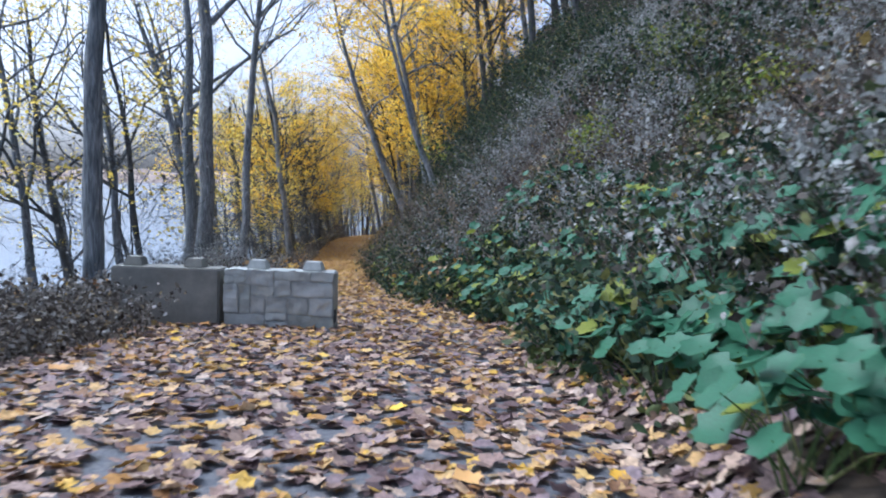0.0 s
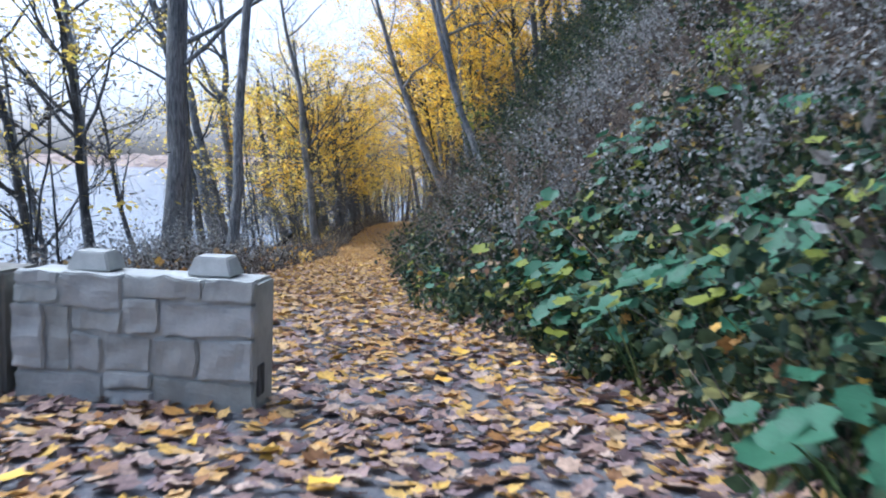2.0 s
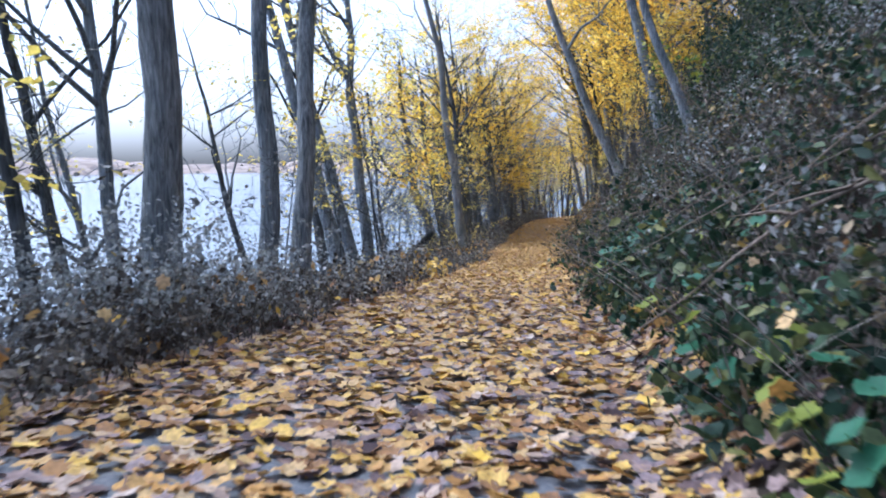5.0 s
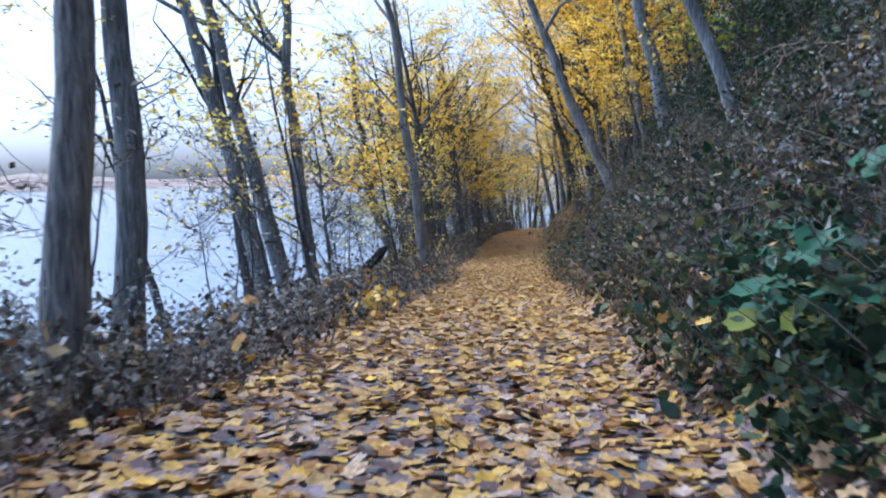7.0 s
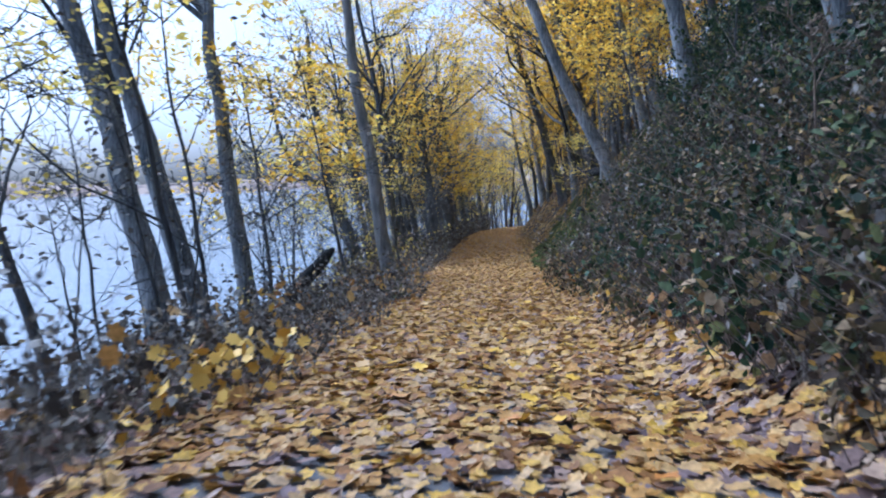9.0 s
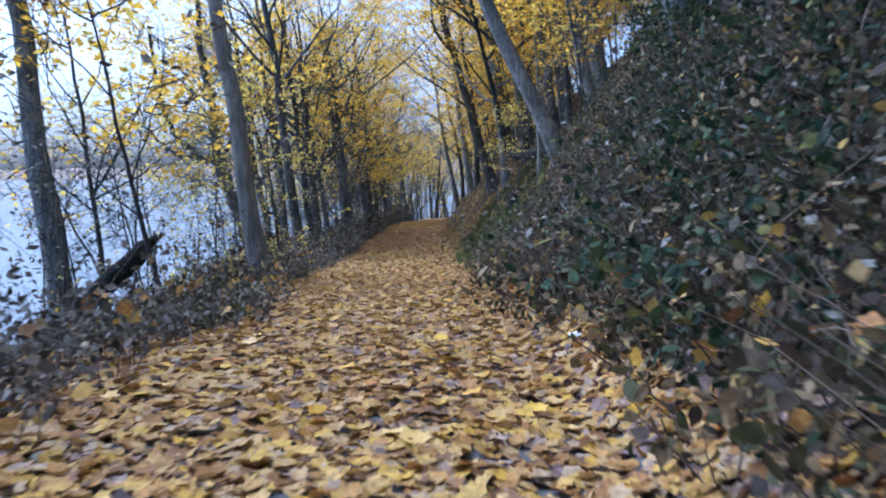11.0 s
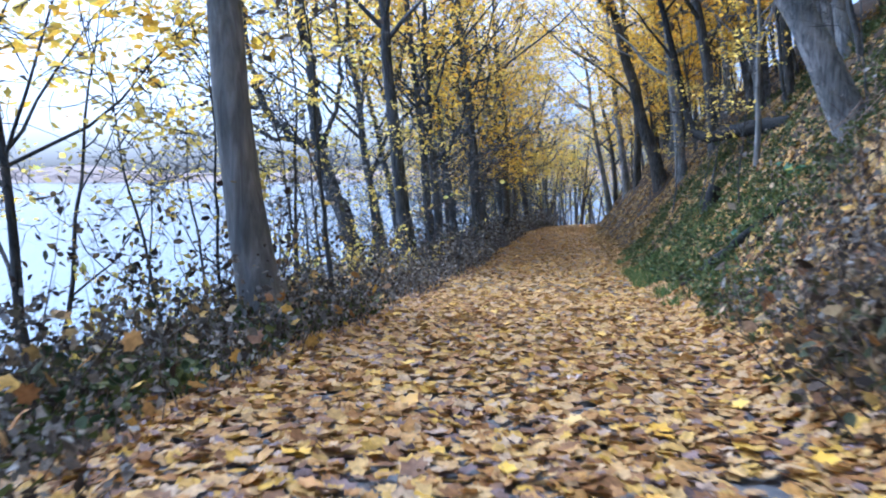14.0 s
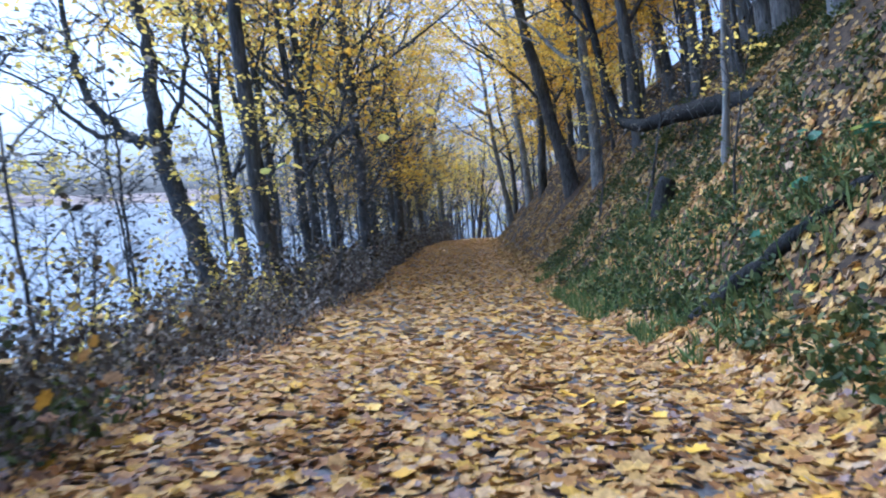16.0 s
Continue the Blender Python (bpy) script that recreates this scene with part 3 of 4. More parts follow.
tree_at(-12.2, 73.9, DARKBARK, "dark tree with yellow leaves beside the path", leafmat=CROWN, group=SHORE_ROW, seed=25, diam=0.46, lean=(-0.14, 0.05), tall=14, leaves=1700, limbs=10, first=0.35)
tree_at(-12.6, 81.9, DARKBARK, "dark upright tree with yellow leaves beside the path", leafmat=CROWN, group=SHORE_ROW, seed=26, diam=0.46, lean=(-0.07, 0.05), tall=14, leaves=1700, limbs=10, first=0.35)
HILL = "trees on the hillside"
tree_at(-2.0, 50.2, BARK, "grey tree sweeping out from the hillside over the path", leafmat=CROWN, group=HILL, seed=31, diam=0.45, lean=(-0.62, 0.06), curve=(0.24, 0.0), tall=15, leaves=3800, limbs=12, first=0.4, leaf=0.18)
tree_at(-0.74, 42.4, BARK, "grey tree rising from the dark undergrowth of the slope", leafmat=CROWN, group=HILL, seed=37, diam=0.42, lean=(-0.22, 0.03), tall=13, leaves=2200, limbs=9, first=0.45, leaf=0.15)
tree_at(-0.15, 33.7, BARK, "slim grey tree leaning out of the steep slope", leafmat=CROWN, group=HILL, seed=38, diam=0.25, lean=(-0.46, 0.05), curve=(0.2, 0.0), tall=11, leaves=1200, limbs=8, first=0.5, leaf=0.15)
tree_at(-0.62, 57.2, BARK, "straight grey tree behind the sweeping one", leafmat=CROWN, group=HILL, seed=39, diam=0.42, lean=(-0.2, 0.05), tall=14, leaves=2400, limbs=10, first=0.4, leaf=0.15)
tree_at(0.66, 64.6, BARK, "thick grey tree high on the hillside", leafmat=CROWN, group=HILL, seed=32, diam=0.66, lean=(-0.18, 0.05), tall=15, leaves=3600, limbs=12, leaf=0.18)
tree_at(-4.4, 77.0, DARKBARK, "thick dark tree leaning over the path", leafmat=CROWN, group=HILL, seed=33, diam=0.62, lean=(-0.30, 0.06), tall=15, leaves=3600, limbs=12, leaf=0.18)
tree_at(-3.6, 80.6, DARKBARK, "thick dark tree on the lower hillside", leafmat=CROWN, group=HILL, seed=34, diam=0.72, lean=(-0.16, 0.06), tall=16, leaves=3800, limbs=12, leaf=0.18)
tree_at(-2.46, 57.8, PALEBARK, "thin pale sapling on the leafy hillside", leafmat=CROWN, group=HILL, seed=36, diam=0.15, lean=(-0.03, 0.04), tall=6, leaves=260, limbs=7, first=0.45)

# woods further off: a few trees grown once and repeated
protos = []
for k, (mat, lm, nl, dm, tl, fs, text) in enumerate((
        (DARKBARK, CROWN, 3700, 0.40, 15, 0.20, "dark-trunked tree with a full yellow autumn crown"),
        (BARK, CROWN, 3500, 0.45, 16, 0.24, "grey-trunked tree with a golden autumn crown"),
        (DARKBARK, CROWN, 3500, 0.34, 13, 0.18, "slim dark tree with dense yellow leaves"),
        (DARKBARK, OLIVE, 1600, 0.34, 14, 0.40, "slim dark tree with few remaining olive-yellow leaves"),
        (BARK, OLIVE, 1100, 0.30, 13, 0.35, "nearly bare grey tree with scattered leaves"),
        (DARKBARK, CROWN, 1900, 0.13, 7.5, 0.12, "young yellow maple spreading under the taller trees"),
        (DARKBARK, OLIVE, 420, 0.07, 5.0, 0.2, "thin sapling with a few olive leaves"),
        (DARKBARK, DRY, 120, 0.06, 4.0, 0.25, "thin bare sapling in the brush"))):
    protos.append(make_tree("tree", (0, -60 - 6 * k, 0), mat, text, leafmat=lm, group="woods along the path", seed=50 + k, diam=dm, lean=(-0.10, 0.02), tall=tl, leaves=nl, limbs=12 if dm > 0.1 else 7, first=fs, leaf=0.17 if nl > 1700 else 0.12))


def plant_copy(proto, x, y, size, turn):
    p = on_ground(x, y)
    ob = copy_thing(proto, pose(float(p[0]), float(p[1]), float(p[2]) - 0.1, rng.uniform(-4, 4), rng.uniform(-7, 2), turn))
    ob.scale = (size, size, size)
    return ob


used = [(-2.0, 50.2), (-0.74, 42.4), (-0.15, 33.7), (-0.62, 57.2), (0.66, 64.6), (-4.4, 77.0), (-3.6, 80.6), (-12, 44.4), (-8.3, 44.7), (-14.9, 63), (-11.4, 60.3), (-11.9, 73.9), (-11.7, 81.9)]


def wood_row(count, y0, y1, offset, left, kinds):
    done = 0
    for _ in range(count * 6):
        if done == count:
            break
        y = rng.uniform(y0, y1)
        o = rng.uniform(*offset)
        x = float(left_edge(y)) - o if left else float(right_edge(y)) + o
        if any((x - a) ** 2 + (y - b) ** 2 < 3.2 for a, b in used):
            continue
        used.append((x, y))
        plant_copy(protos[int(rng.choice(kinds))], x, y, rng.uniform(0.75, 1.15), rng.uniform(-35, 35))
        done += 1


wood_row(8, 40, 75, (5.5, 11), False, [0, 1, 2])
wood_row(18, 76, 125, (0.8, 12), False, [0, 1, 2, 3])
wood_row(4, 24, 48, (10, 17), False, [0, 1, 2])
wood_row(6, 64, 84, (1.2, 6), True, [3, 4, 2])
wood_row(19, 84, 140, (0.8, 10), True, [0, 2, 3, 4])
wood_row(5, 14, 30, (4.5, 8), True, [4])
for x, y in ((-11.9, 46.0),):
    plant_copy(protos[5], x, y, rng.uniform(0.9, 1.1), rng.uniform(-40, 40))
wood_row(9, 66, 104, (0.8, 5), True, [5, 3, 4])
for _ in range(46):
    y = rng.uniform(58, 120)
    plant_copy(protos[int(rng.choice([6, 7, 7]))], float(left_edge(y)) - rng.uniform(0.4, 6), y, rng.uniform(0.8, 1.5), rng.uniform(0, 360))
wood_row(16, 54, 110, (3.0, 10), False, [5])
wood_row(4, 30, 46, (8, 12), False, [5, 2])
for _ in range(40):
    y = rng.uniform(10, 75)
    plant_copy(protos[int(rng.choice([6, 7]))], float(left_edge(y)) - rng.uniform(0.5, 5.5), y, rng.uniform(0.6, 1.2), rng.uniform(0, 360))
for _ in range(14):
    y = rng.uniform(34, 66)
    plant_copy(protos[int(rng.choice([6, 7]))], float(right_edge(y)) + rng.uniform(1.5, 7), y, rng.uniform(0.5, 1.0), rng.uniform(0, 360))
wood_row(14, 82, 118, (2.0, 11), False, [5])
wood_row(22, 112, 168, (0.6, 12), True, [3, 4, 4, 2])
wood_row(12, 112, 168, (0.6, 9), False, [0, 3, 4])
wood_row(16, 54, 86, (3.2, 9), False, [5, 5, 2])
wood_row(7, 46, 66, (6, 12), False, [0, 1])
wood_row(5, 74, 94, (1.0, 5), True, [0, 1, 2])
for k, x, y, sc in ((0, -2.6, 69.0, 1.05), (1, -3.6, 73.0, 1.0), (0, -5.6, 86.0, 1.1), (1, -6.4, 92.0, 1.05), (2, -12.6, 68.0, 1.0), (0, -13.4, 78.0, 0.95), (1, -14.4, 95.0, 1.0)):
    plant_copy(protos[k], x, y, sc, rng.uniform(-30, 30))
for k, x, y, sc in ((6, -13.4, 51.0, 1.2), (6, -14.6, 54.5, 1.3), (7, -12.6, 56.5, 1.4), (6, -13.8, 58.5, 1.2)):
    plant_copy(protos[k], x, y, sc, rng.uniform(-30, 30))
for p_ in protos:
    for o_ in (p_, *p_.children_recursive):
        bpy.data.objects.remove(o_)

# ---- concrete blocks closing the old road ----
def soft_box(name, size, mat, bev=0.012, rough=0.0, taper=1.0, cuts=0):
    bm = bmesh.new()
    bmesh.ops.create_cube(bm, size=1.0)
    for v in bm.verts:
        k = taper if v.co.z > 0 else 1.0
        v.co = Vector((v.co.x * size[0] * k, v.co.y * size[1] * k, v.co.z * size[2]))
    bmesh.ops.bevel(bm, geom=bm.edges[:], offset=bev, segments=2, affect="EDGES")
    if cuts:
        bmesh.ops.subdivide_edges(bm, edges=bm.edges[:], cuts=cuts, use_grid_fill=True)
    if rough:
        for v in bm.verts:
            v.co += Vector(noise.noise_vector(v.co * 9 + Vector((len(name), size[0] * 50, size[2] * 70)))) * rough
    return bm_mesh(name, bm, mat, False)


BW, BH, BD = 1.28, 0.68, 0.34


def concrete_block(x, y, turn, label, faced):
    p = on_ground(x, y)
    root = empty("concrete_block", p)
    root.rotation_euler = (0, 0, radians(turn))
    body = part("body", soft_box("body", (BW - 0.01 * faced, BD - 0.02 * faced, BH + 0.06 - 0.006 * faced), STONE if faced else CONCRETE, 0.018, 0.004, 1.0, 3), root)
    body.location = (0, 0.010 * faced, BH / 2 - 0.033)
    for kx in ((-0.28, 0.37) if faced else (-0.42, 0.30)):
        k = part("lug", soft_box("lug", (0.24, 0.20, 0.10), STONE if faced else CONCRETE, 0.008, 0.002, 0.72), root)
        k.location = (kx, 0.02, BH + 0.05)
    if faced:
        # ashlar pattern of the cast face: left, right, low, high as shares of the face
        for a, b, c, d in ((0.0, 0.20, 0.76, 0.89), (0.0, 0.20, 0.90, 1.0), (0.21, 0.46, 0.74, 1.0), (0.47, 0.79, 0.84, 1.0), (0.80, 1.0, 0.83, 1.0),
                           (0.0, 0.135, 0.25, 0.75), (0.145, 0.245, 0.25, 0.75), (0.255, 0.46, 0.56, 0.73), (0.47, 0.61, 0.56, 0.83), (0.62, 1.0, 0.56, 0.82),
                           (0.255, 0.38, 0.27, 0.55), (0.39, 0.58, 0.28, 0.55), (0.59, 0.77, 0.26, 0.55), (0.78, 1.0, 0.25, 0.55),
                           (0.0, 0.38, 0.0, 0.24), (0.39, 0.58, 0.14, 0.27), (0.39, 0.58, 0.0, 0.13), (0.59, 1.0, 0.0, 0.24)):
            w, h = (b - a) * BW - 0.004, (d - c) * BH - 0.004
            st = part("stone", soft_box("stone", (w, 0.08, h), STONE, 0.009, 0.019, 1.0, 5), root)
            st.location = (((a + b) / 2 - 0.5) * BW, -BD / 2 + 0.045 + rng.uniform(-0.013, 0.009), (c + d) / 2 * BH)
        # no recess is cut: a thin dark box stands for the slot's shaded inside
        slot = part("lifting_slot", soft_box("lifting_slot", (0.012, 0.10, 0.16), DARKBARK, 0.004), root, "dark patch for the shade inside the lifting slot in the block's end")
        slot.location = (BW / 2 + 0.001, -0.06, 0.16)
    return tagged(root, label, "concrete block", "concrete blocks closing the path")


concrete_block(-1.87, 9.52, -3, "grey cast concrete block with a rough ashlar stone face", True)
concrete_block(-3.2, 9.60, -3, "plain weathered tan concrete block with two lugs on top", False)

# ---- logs, stump, snag ----
def log_thing(name, a, b, diam, mat, label, sag=0.0, lift=0.0, category="log", tops=False):
    pa, pb = on_ground(*a, lift), on_ground(*b, lift)
    if tops:
        pb = pb + np.array([0, 0, tops])
    s = np.linspace(0, 1, 16)
    mid = pa + (pb - pa) * s[:, None]
    mid[:, 2] += -sag * np.sin(np.pi * s) + diam * 0.3
    mid += rng.normal(0, 0.02, mid.shape)
    g = Gather()
    r = diam / 2 * (1 - 0.35 * s)
    r[-1] *= 0.4
    r[0] *= 0.5
    g.add(*tube(mid - pa, r, 12, 0.09))
    root = part(name, g.mesh(name, mat))
    root.location = pa
    return tagged(root, label, category)


log_thing("fallen_log", (-4.25, 51.4), (-2.85, 50.4), 0.24, ROTTEN_SHADED, "dark rotting log lying down the leafy slope", lift=-0.08)
bow = [(-1.45, 59.3, 4.0), (-2.1, 60.9, 4.15), (-2.6, 62.4, 4.25), (-3.1, 64.3, 4.3), (-3.5, 65.8, 4.65), (-3.75, 66.5, 5.5), (-4.1, 66.9, 7.2), (-4.7, 67.2, 9.6), (-5.5, 67.6, 13.0)]
bow = to_world(np.array(bow))
bow_fine = np.stack([np.interp(np.linspace(0, 8, 33), range(9), bow[:, k]) for k in range(3)], -1)
bow_fine[1:-1] = (bow_fine[:-2] + bow_fine[1:-1] * 2 + bow_fine[2:]) / 4
g = Gather()
g.add(*tube(bow_fine - bow[0], np.linspace(0.23, 0.07, 33), 12, 0.10))
bowed = empty("tree", bow[0])
# the dark wood colour here stands for the shade of the canopy above
part("trunk", g.mesh("trunk", ROTTEN_SHADED), bowed)
for k, (dx, dy, dz) in ((24, (-1.6, 0.6, 2.2)), (27, (1.5, 0.4, 2.0)), (29, (-1.4, -0.9, 2.1))):
    g = Gather()
    q = np.linspace(0, 1, 7)[:, None]
    g.add(*tube(bow_fine[k] - bow[0] + np.array([dx, dy, dz]) * 1.3 * q + np.cumsum(rng.normal(0, 0.06, (7, 3)), axis=0) * q, 0.06 * (1 - 0.85 * q[:, 0]), 6))
    part("branch", g.mesh("branch", ROTTEN_SHADED), bowed)
tagged(bowed, "dark tree growing out level from the hillside, then upward", "tree", HILL)
log_thing("broken_snag", (-9.7, 38.6), (-8.55, 40.6), 0.36, ROTTEN_SHADED, "dark broken snag leaning up from the bank", tops=0.95, category="snag")
log_thing("driftwood", (-9.3, 39.4), (-8.0, 41.2), 0.24, ROTTEN_SHADED, "dark weathered log lying in the brush", lift=0.05)
sp = on_ground(-3.4, 59.0)
g = Gather()
g.add(*tube(np.array([[0, 0, -0.2], [0.02, 0, 0.15], [0.05, 0.02, 0.45], [0.1, 0.02, 0.62], [0.11, 0.02, 0.60]]), [0.28, 0.22, 0.18, 0.16, 0.02], 12, 0.1))
st = part("tree_stump", g.mesh("tree_stump", ROTTEN_SHADED))
st.location = sp
tagged(st, "short dark broken tree stump on the slope", "tree stump")


# ---- plants ----
def strip_places(n, y0, y1, lo, hi, left, power=1.0):
    y = rng.uniform(y0, y1, n)
    o = lo + (hi - lo) * rng.uniform(0, 1, n) ** power
    x = left_edge(y) - o if left else right_edge(y) + o
    return x, y


def stuff(name, me, label, category):
    return tagged(part(name, me), label, category, kind="stuff")


def weeds(x, y, tall, lean, radius, leafcount, leafsize, stem_name, leaf_name, stem_label, leaf_label, leafmat, template=OVAL, low=0.25, high=1.05):
    clear = (x < right_edge(y)) | (y > 2.4) | (x - right_edge(y) > 2.6)
    x, y = x[clear], y[clear]
    base = on_ground(x, y, -0.05)
    n = len(x)
    h = rng.uniform(0.45, 1.1, n) * tall * (1 + 0.55 * wave(x, y, 1.3, 41))
    way = np.stack([rng.normal(0, lean, n) * h, rng.normal(0, lean, n) * h, h], -1)
    bend = np.stack([rng.normal(0, 0.3, n) * h, rng.normal(0, 0.3, n) * h, -0.15 * h], -1)
    v, f, p = stem_arrays(base, way, bend, radius * rng.uniform(0.6, 1.5, n))
    stuff(stem_name, raw_mesh(stem_name, v, f, STEM), stem_label, "dry stems")
    if leafcount:
        who = rng.integers(0, n, leafcount)
        s = rng.uniform(low, high, leafcount)[:, None]
        at = base[who] + way[who] * s + bend[who] * s ** 2 + rng.normal(0, 0.05, (leafcount, 3))
        up = rng.normal(size=(leafcount, 3)) + np.array([0, 0, 0.6])
        stuff(leaf_name, scatter_leaves(leaf_name, template, at, up, rng.uniform(0.5, 1.4, leafcount) * leafsize, leafmat), leaf_label, "undergrowth")


# dead weeds on the lake side
x, y = strip_places(7500, 8.5, 66, 0.0, 3.2, True, 0.9)
k = ~((y < 10.4) & (x > -4.15)) & (rng.uniform(0, 1, len(y)) < np.interp(y, [0, 22, 26, 34, 38, 66], [1.0, 0.95, 0.6, 0.55, 0.42, 0.35]) * np.where((y > 23) & (left_edge(y) - x > 1.1), 0.45, 1.0))
x, y = x[k], y[k]
weeds(x, y, 0.72, 0.25, 0.005, 64000, 0.058, "dry_stems", "dry_weeds", "thin dry weed stems along the lake edge", "grey-brown dead weeds along the lake edge", DRY)
x, y = strip_places(2600, -3, 10, 0.0, 3.0, True)
k = ~((y > 9.1) & (x > -4.05))
x, y = x[k], y[k]
weeds(x, y, 0.62, 0.25, 0.005, 40000, 0.06, "dry_stems", "dry_weeds", "thin dry weed stems beside the blocks", "grey-brown dead weeds beside the blocks", DRY)
x, y = strip_places(3000, 58, 112, 0.1, 4.5, True, 1.0)
weeds(x, y, 1.5, 0.25, 0.006, 26000, 0.12, "thicket_stems", "thicket", "thin stems of the thicket beside the far path", "brown thicket beside the far path", DRY)
x, y = strip_places(2600, 41, 58, 0.7, 3.6, True, 1.0)
weeds(x, y, 0.55, 0.3, 0.005, 13000, 0.07, "green_stems", "undergrowth", "stems of dark undergrowth on the bank", "brown and olive undergrowth on the bank", BRUSH, OVATE)
for mat, count, leaves, text in ((BRUSH, 420, 8000, "brown-leaved thicket between path and lake"), (OLIVE, 160, 2600, "olive-leaved saplings between path and lake")):
    x, y = strip_places(count, 43, 62, 0.9, 4.8, True, 1.0)
    k = wave(x, y, 1.8, 68) > -0.35
    x, y = x[k], y[k]
    weeds(x, y, 1.7, 0.2, 0.008, leaves, 0.075, "thicket_stems", "thicket", "thin upright stems of the lakeside thicket", text, mat, OVATE, 0.2, 1.1)
for left in (True, False):
    x, y = strip_places(150, 118, 172, 0.6, 15, left, 1.0)
    weeds(x, y, 12.0, 0.07, 0.13, 7000, 0.26, "far_trunks", "far_foliage", "thin grey trunks of the far woods", "thinning yellow foliage of the far woods", OLIVE, OVAL, 0.35, 1.0)
# the right-hand slope: dark leaves below, dead stems through them, grey tufts on top
x, y = strip_places(13000, -3, 50, 0.25, 11, False, 1.05)
k = wave(x, y, 2.1, 61) + 0.45 * wave(x, y, 0.7, 62) > np.interp(y, [0, 14, 20, 36, 44, 50], [-0.05, 0.0, -0.5, -0.5, 0.2, 0.5]) + 0.5 * ((y < 20) & (x - right_edge(y) > 2.2))
k &= (y < 20) | (x - right_edge(y) > np.interp(y, [20, 40, 44, 50], [0.15, 0.25, 1.0, 2.6]))
x, y = x[k], y[k]
weeds(x, y, 0.75, 0.4, 0.004, 120000, 0.078, "green_stems", "undergrowth", "thin stems of undergrowth on the slope", "dark green undergrowth on the steep slope", IVY, OVATE, 0.1, 0.95)
for count, y0, y1, lo, hi, leaves, size, mat, text in ((1500, 3, 24, 0.1, 2.4, 34000, 0.078, IVY, "dense dark undergrowth above the path"), (1500, 8, 26, 0.8, 4.5, 26000, 0.06, BRUSH, "brown and olive brush on the slope"),
                                                       (2400, 23, 43, 0.1, 3.0, 42000, 0.068, BRUSH, "brown tangled brush at the foot of the slope"), (1300, 23, 43, 1.2, 5.0, 30000, 0.075, IVY, "dark green undergrowth above the brush")):
    x, y = strip_places(count, y0, y1, lo, hi, False, 1.0)
    k = wave(x, y, 1.4, 63) > -0.4
    x, y = x[k], y[k]
    weeds(x, y, 0.6, 0.45, 0.004, leaves, size, "brush_stems", "brush", "thin stems of the brush above the path", text, mat, OVATE, 0.05, 1.0)
x, y = strip_places(500, 9.8, 15, 0.0, 1.8, False, 1.0)
weeds(x, y, 0.5, 0.45, 0.004, 11000, 0.075, "brush_stems", "brush", "thin stems of the brush at the path's bend", "dark undergrowth at the path's bend", IVY, OVATE, 0.05, 1.0)


def bush(x, y, wide, tall, mat, count, size, label):
    """A loose mound of leaves on a few stems, thin at the edges."""
    base = on_ground(x, y)
    root = empty("bush", base)
    d = unit(rng.normal(0, 1, (count, 3)) * np.array([1, 1, 0.8]) + np.array([0, 0, 0.35]))
    r = rng.uniform(0.25, 1.0, count) ** 0.6 * (1 + 0.35 * np.sin(5 * d[:, 0] + 3 * x) * np.sin(4 * d[:, 1] + y))
    p = d * r[:, None] * np.array([wide, wide, tall]) + np.array([0, 0, 0.15 * tall])
    up = d * 0.6 + rng.normal(0, 0.5, (count, 3)) + np.array([0, 0, 0.5])
    part("leaves", scatter_leaves("leaves", OVATE, p, up, rng.uniform(0.6, 1.3, count) * size, mat), root)
    ends = p[rng.integers(0, count, 4)]
    for e in ends:
        g = Gather()
        q = np.linspace(0, 1, 5)[:, None]
        g.add(*tube(np.array([0, 0, -0.1]) + (e - np.array([0, 0, -0.1])) * q + np.cumsum(rng.normal(0, 0.015, (5, 3)), axis=0), 0.008 * (1 - 0.8 * q[:, 0]), 4))
        part("stem", g.mesh("stem", STEM), root)
    return tagged(root, label, "bush", "bushes on the slope")


for mat, count, y0, y1, lo, hi, size, text in ((GROUNDGREEN, 9, 7, 20, 1.8, 6.0, 0.075, "small olive-green bush among grey weeds on the slope"), (LIME, 6, 9, 17, 0.8, 5.0, 0.07, "small yellow-green bush on the slope"),
                                               (IVY, 12, 7, 40, 2.2, 6.5, 0.085, "dark green bush on the steep slope"), (BRUSH, 14, 8, 43, 0.8, 4.5, 0.07, "brown-leaved bush on the steep slope"), (TUFT, 16, 8, 24, 1.5, 6.0, 0.05, "bush of pale grey seed heads on the slope")):
    for _ in range(count):
        y = rng.uniform(y0, y1)
        wide = rng.uniform(0.35, 0.75)
        bush(float(right_edge(y)) + rng.uniform(lo, hi), y, wide, wide * rng.uniform(0.8, 1.2), mat, int(900 * wide), size, text)
x, y = strip_places(1500, 23, 44, 2.8, 8, False, 1.0)
k = wave(x, y, 2.4, 64) > -0.3
x, y = x[k], y[k]
weeds(x, y, 1.7, 0.35, 0.008, 52000, 0.085, "shrub_stems", "shrubs", "dark stems of the shrubs on the slope", "dark evergreen shrubs crowding the upper slope", IVY, OVATE, 0.2, 1.1)
x, y = strip_places(900, 4, 16, 3.2, 8, False, 1.0)
k = wave(x, y, 2.4, 65) > 0.1
x, y = x[k], y[k]
weeds(x, y, 1.3, 0.35, 0.007, 22000, 0.08, "shrub_stems", "shrubs", "dark stems of shrubs above the path", "dark green shrubs in the slope's hollows", IVY, OVATE, 0.2, 1.1)
x, y = strip_places(12000, -3, 47, 0.5, 11, False, 1.05)
k = wave(x, y, 1.9, 35) > np.interp(y, [0, 8, 16, 30], [-0.5, -0.5, -0.2, -0.5])
x, y = x[k], y[k]
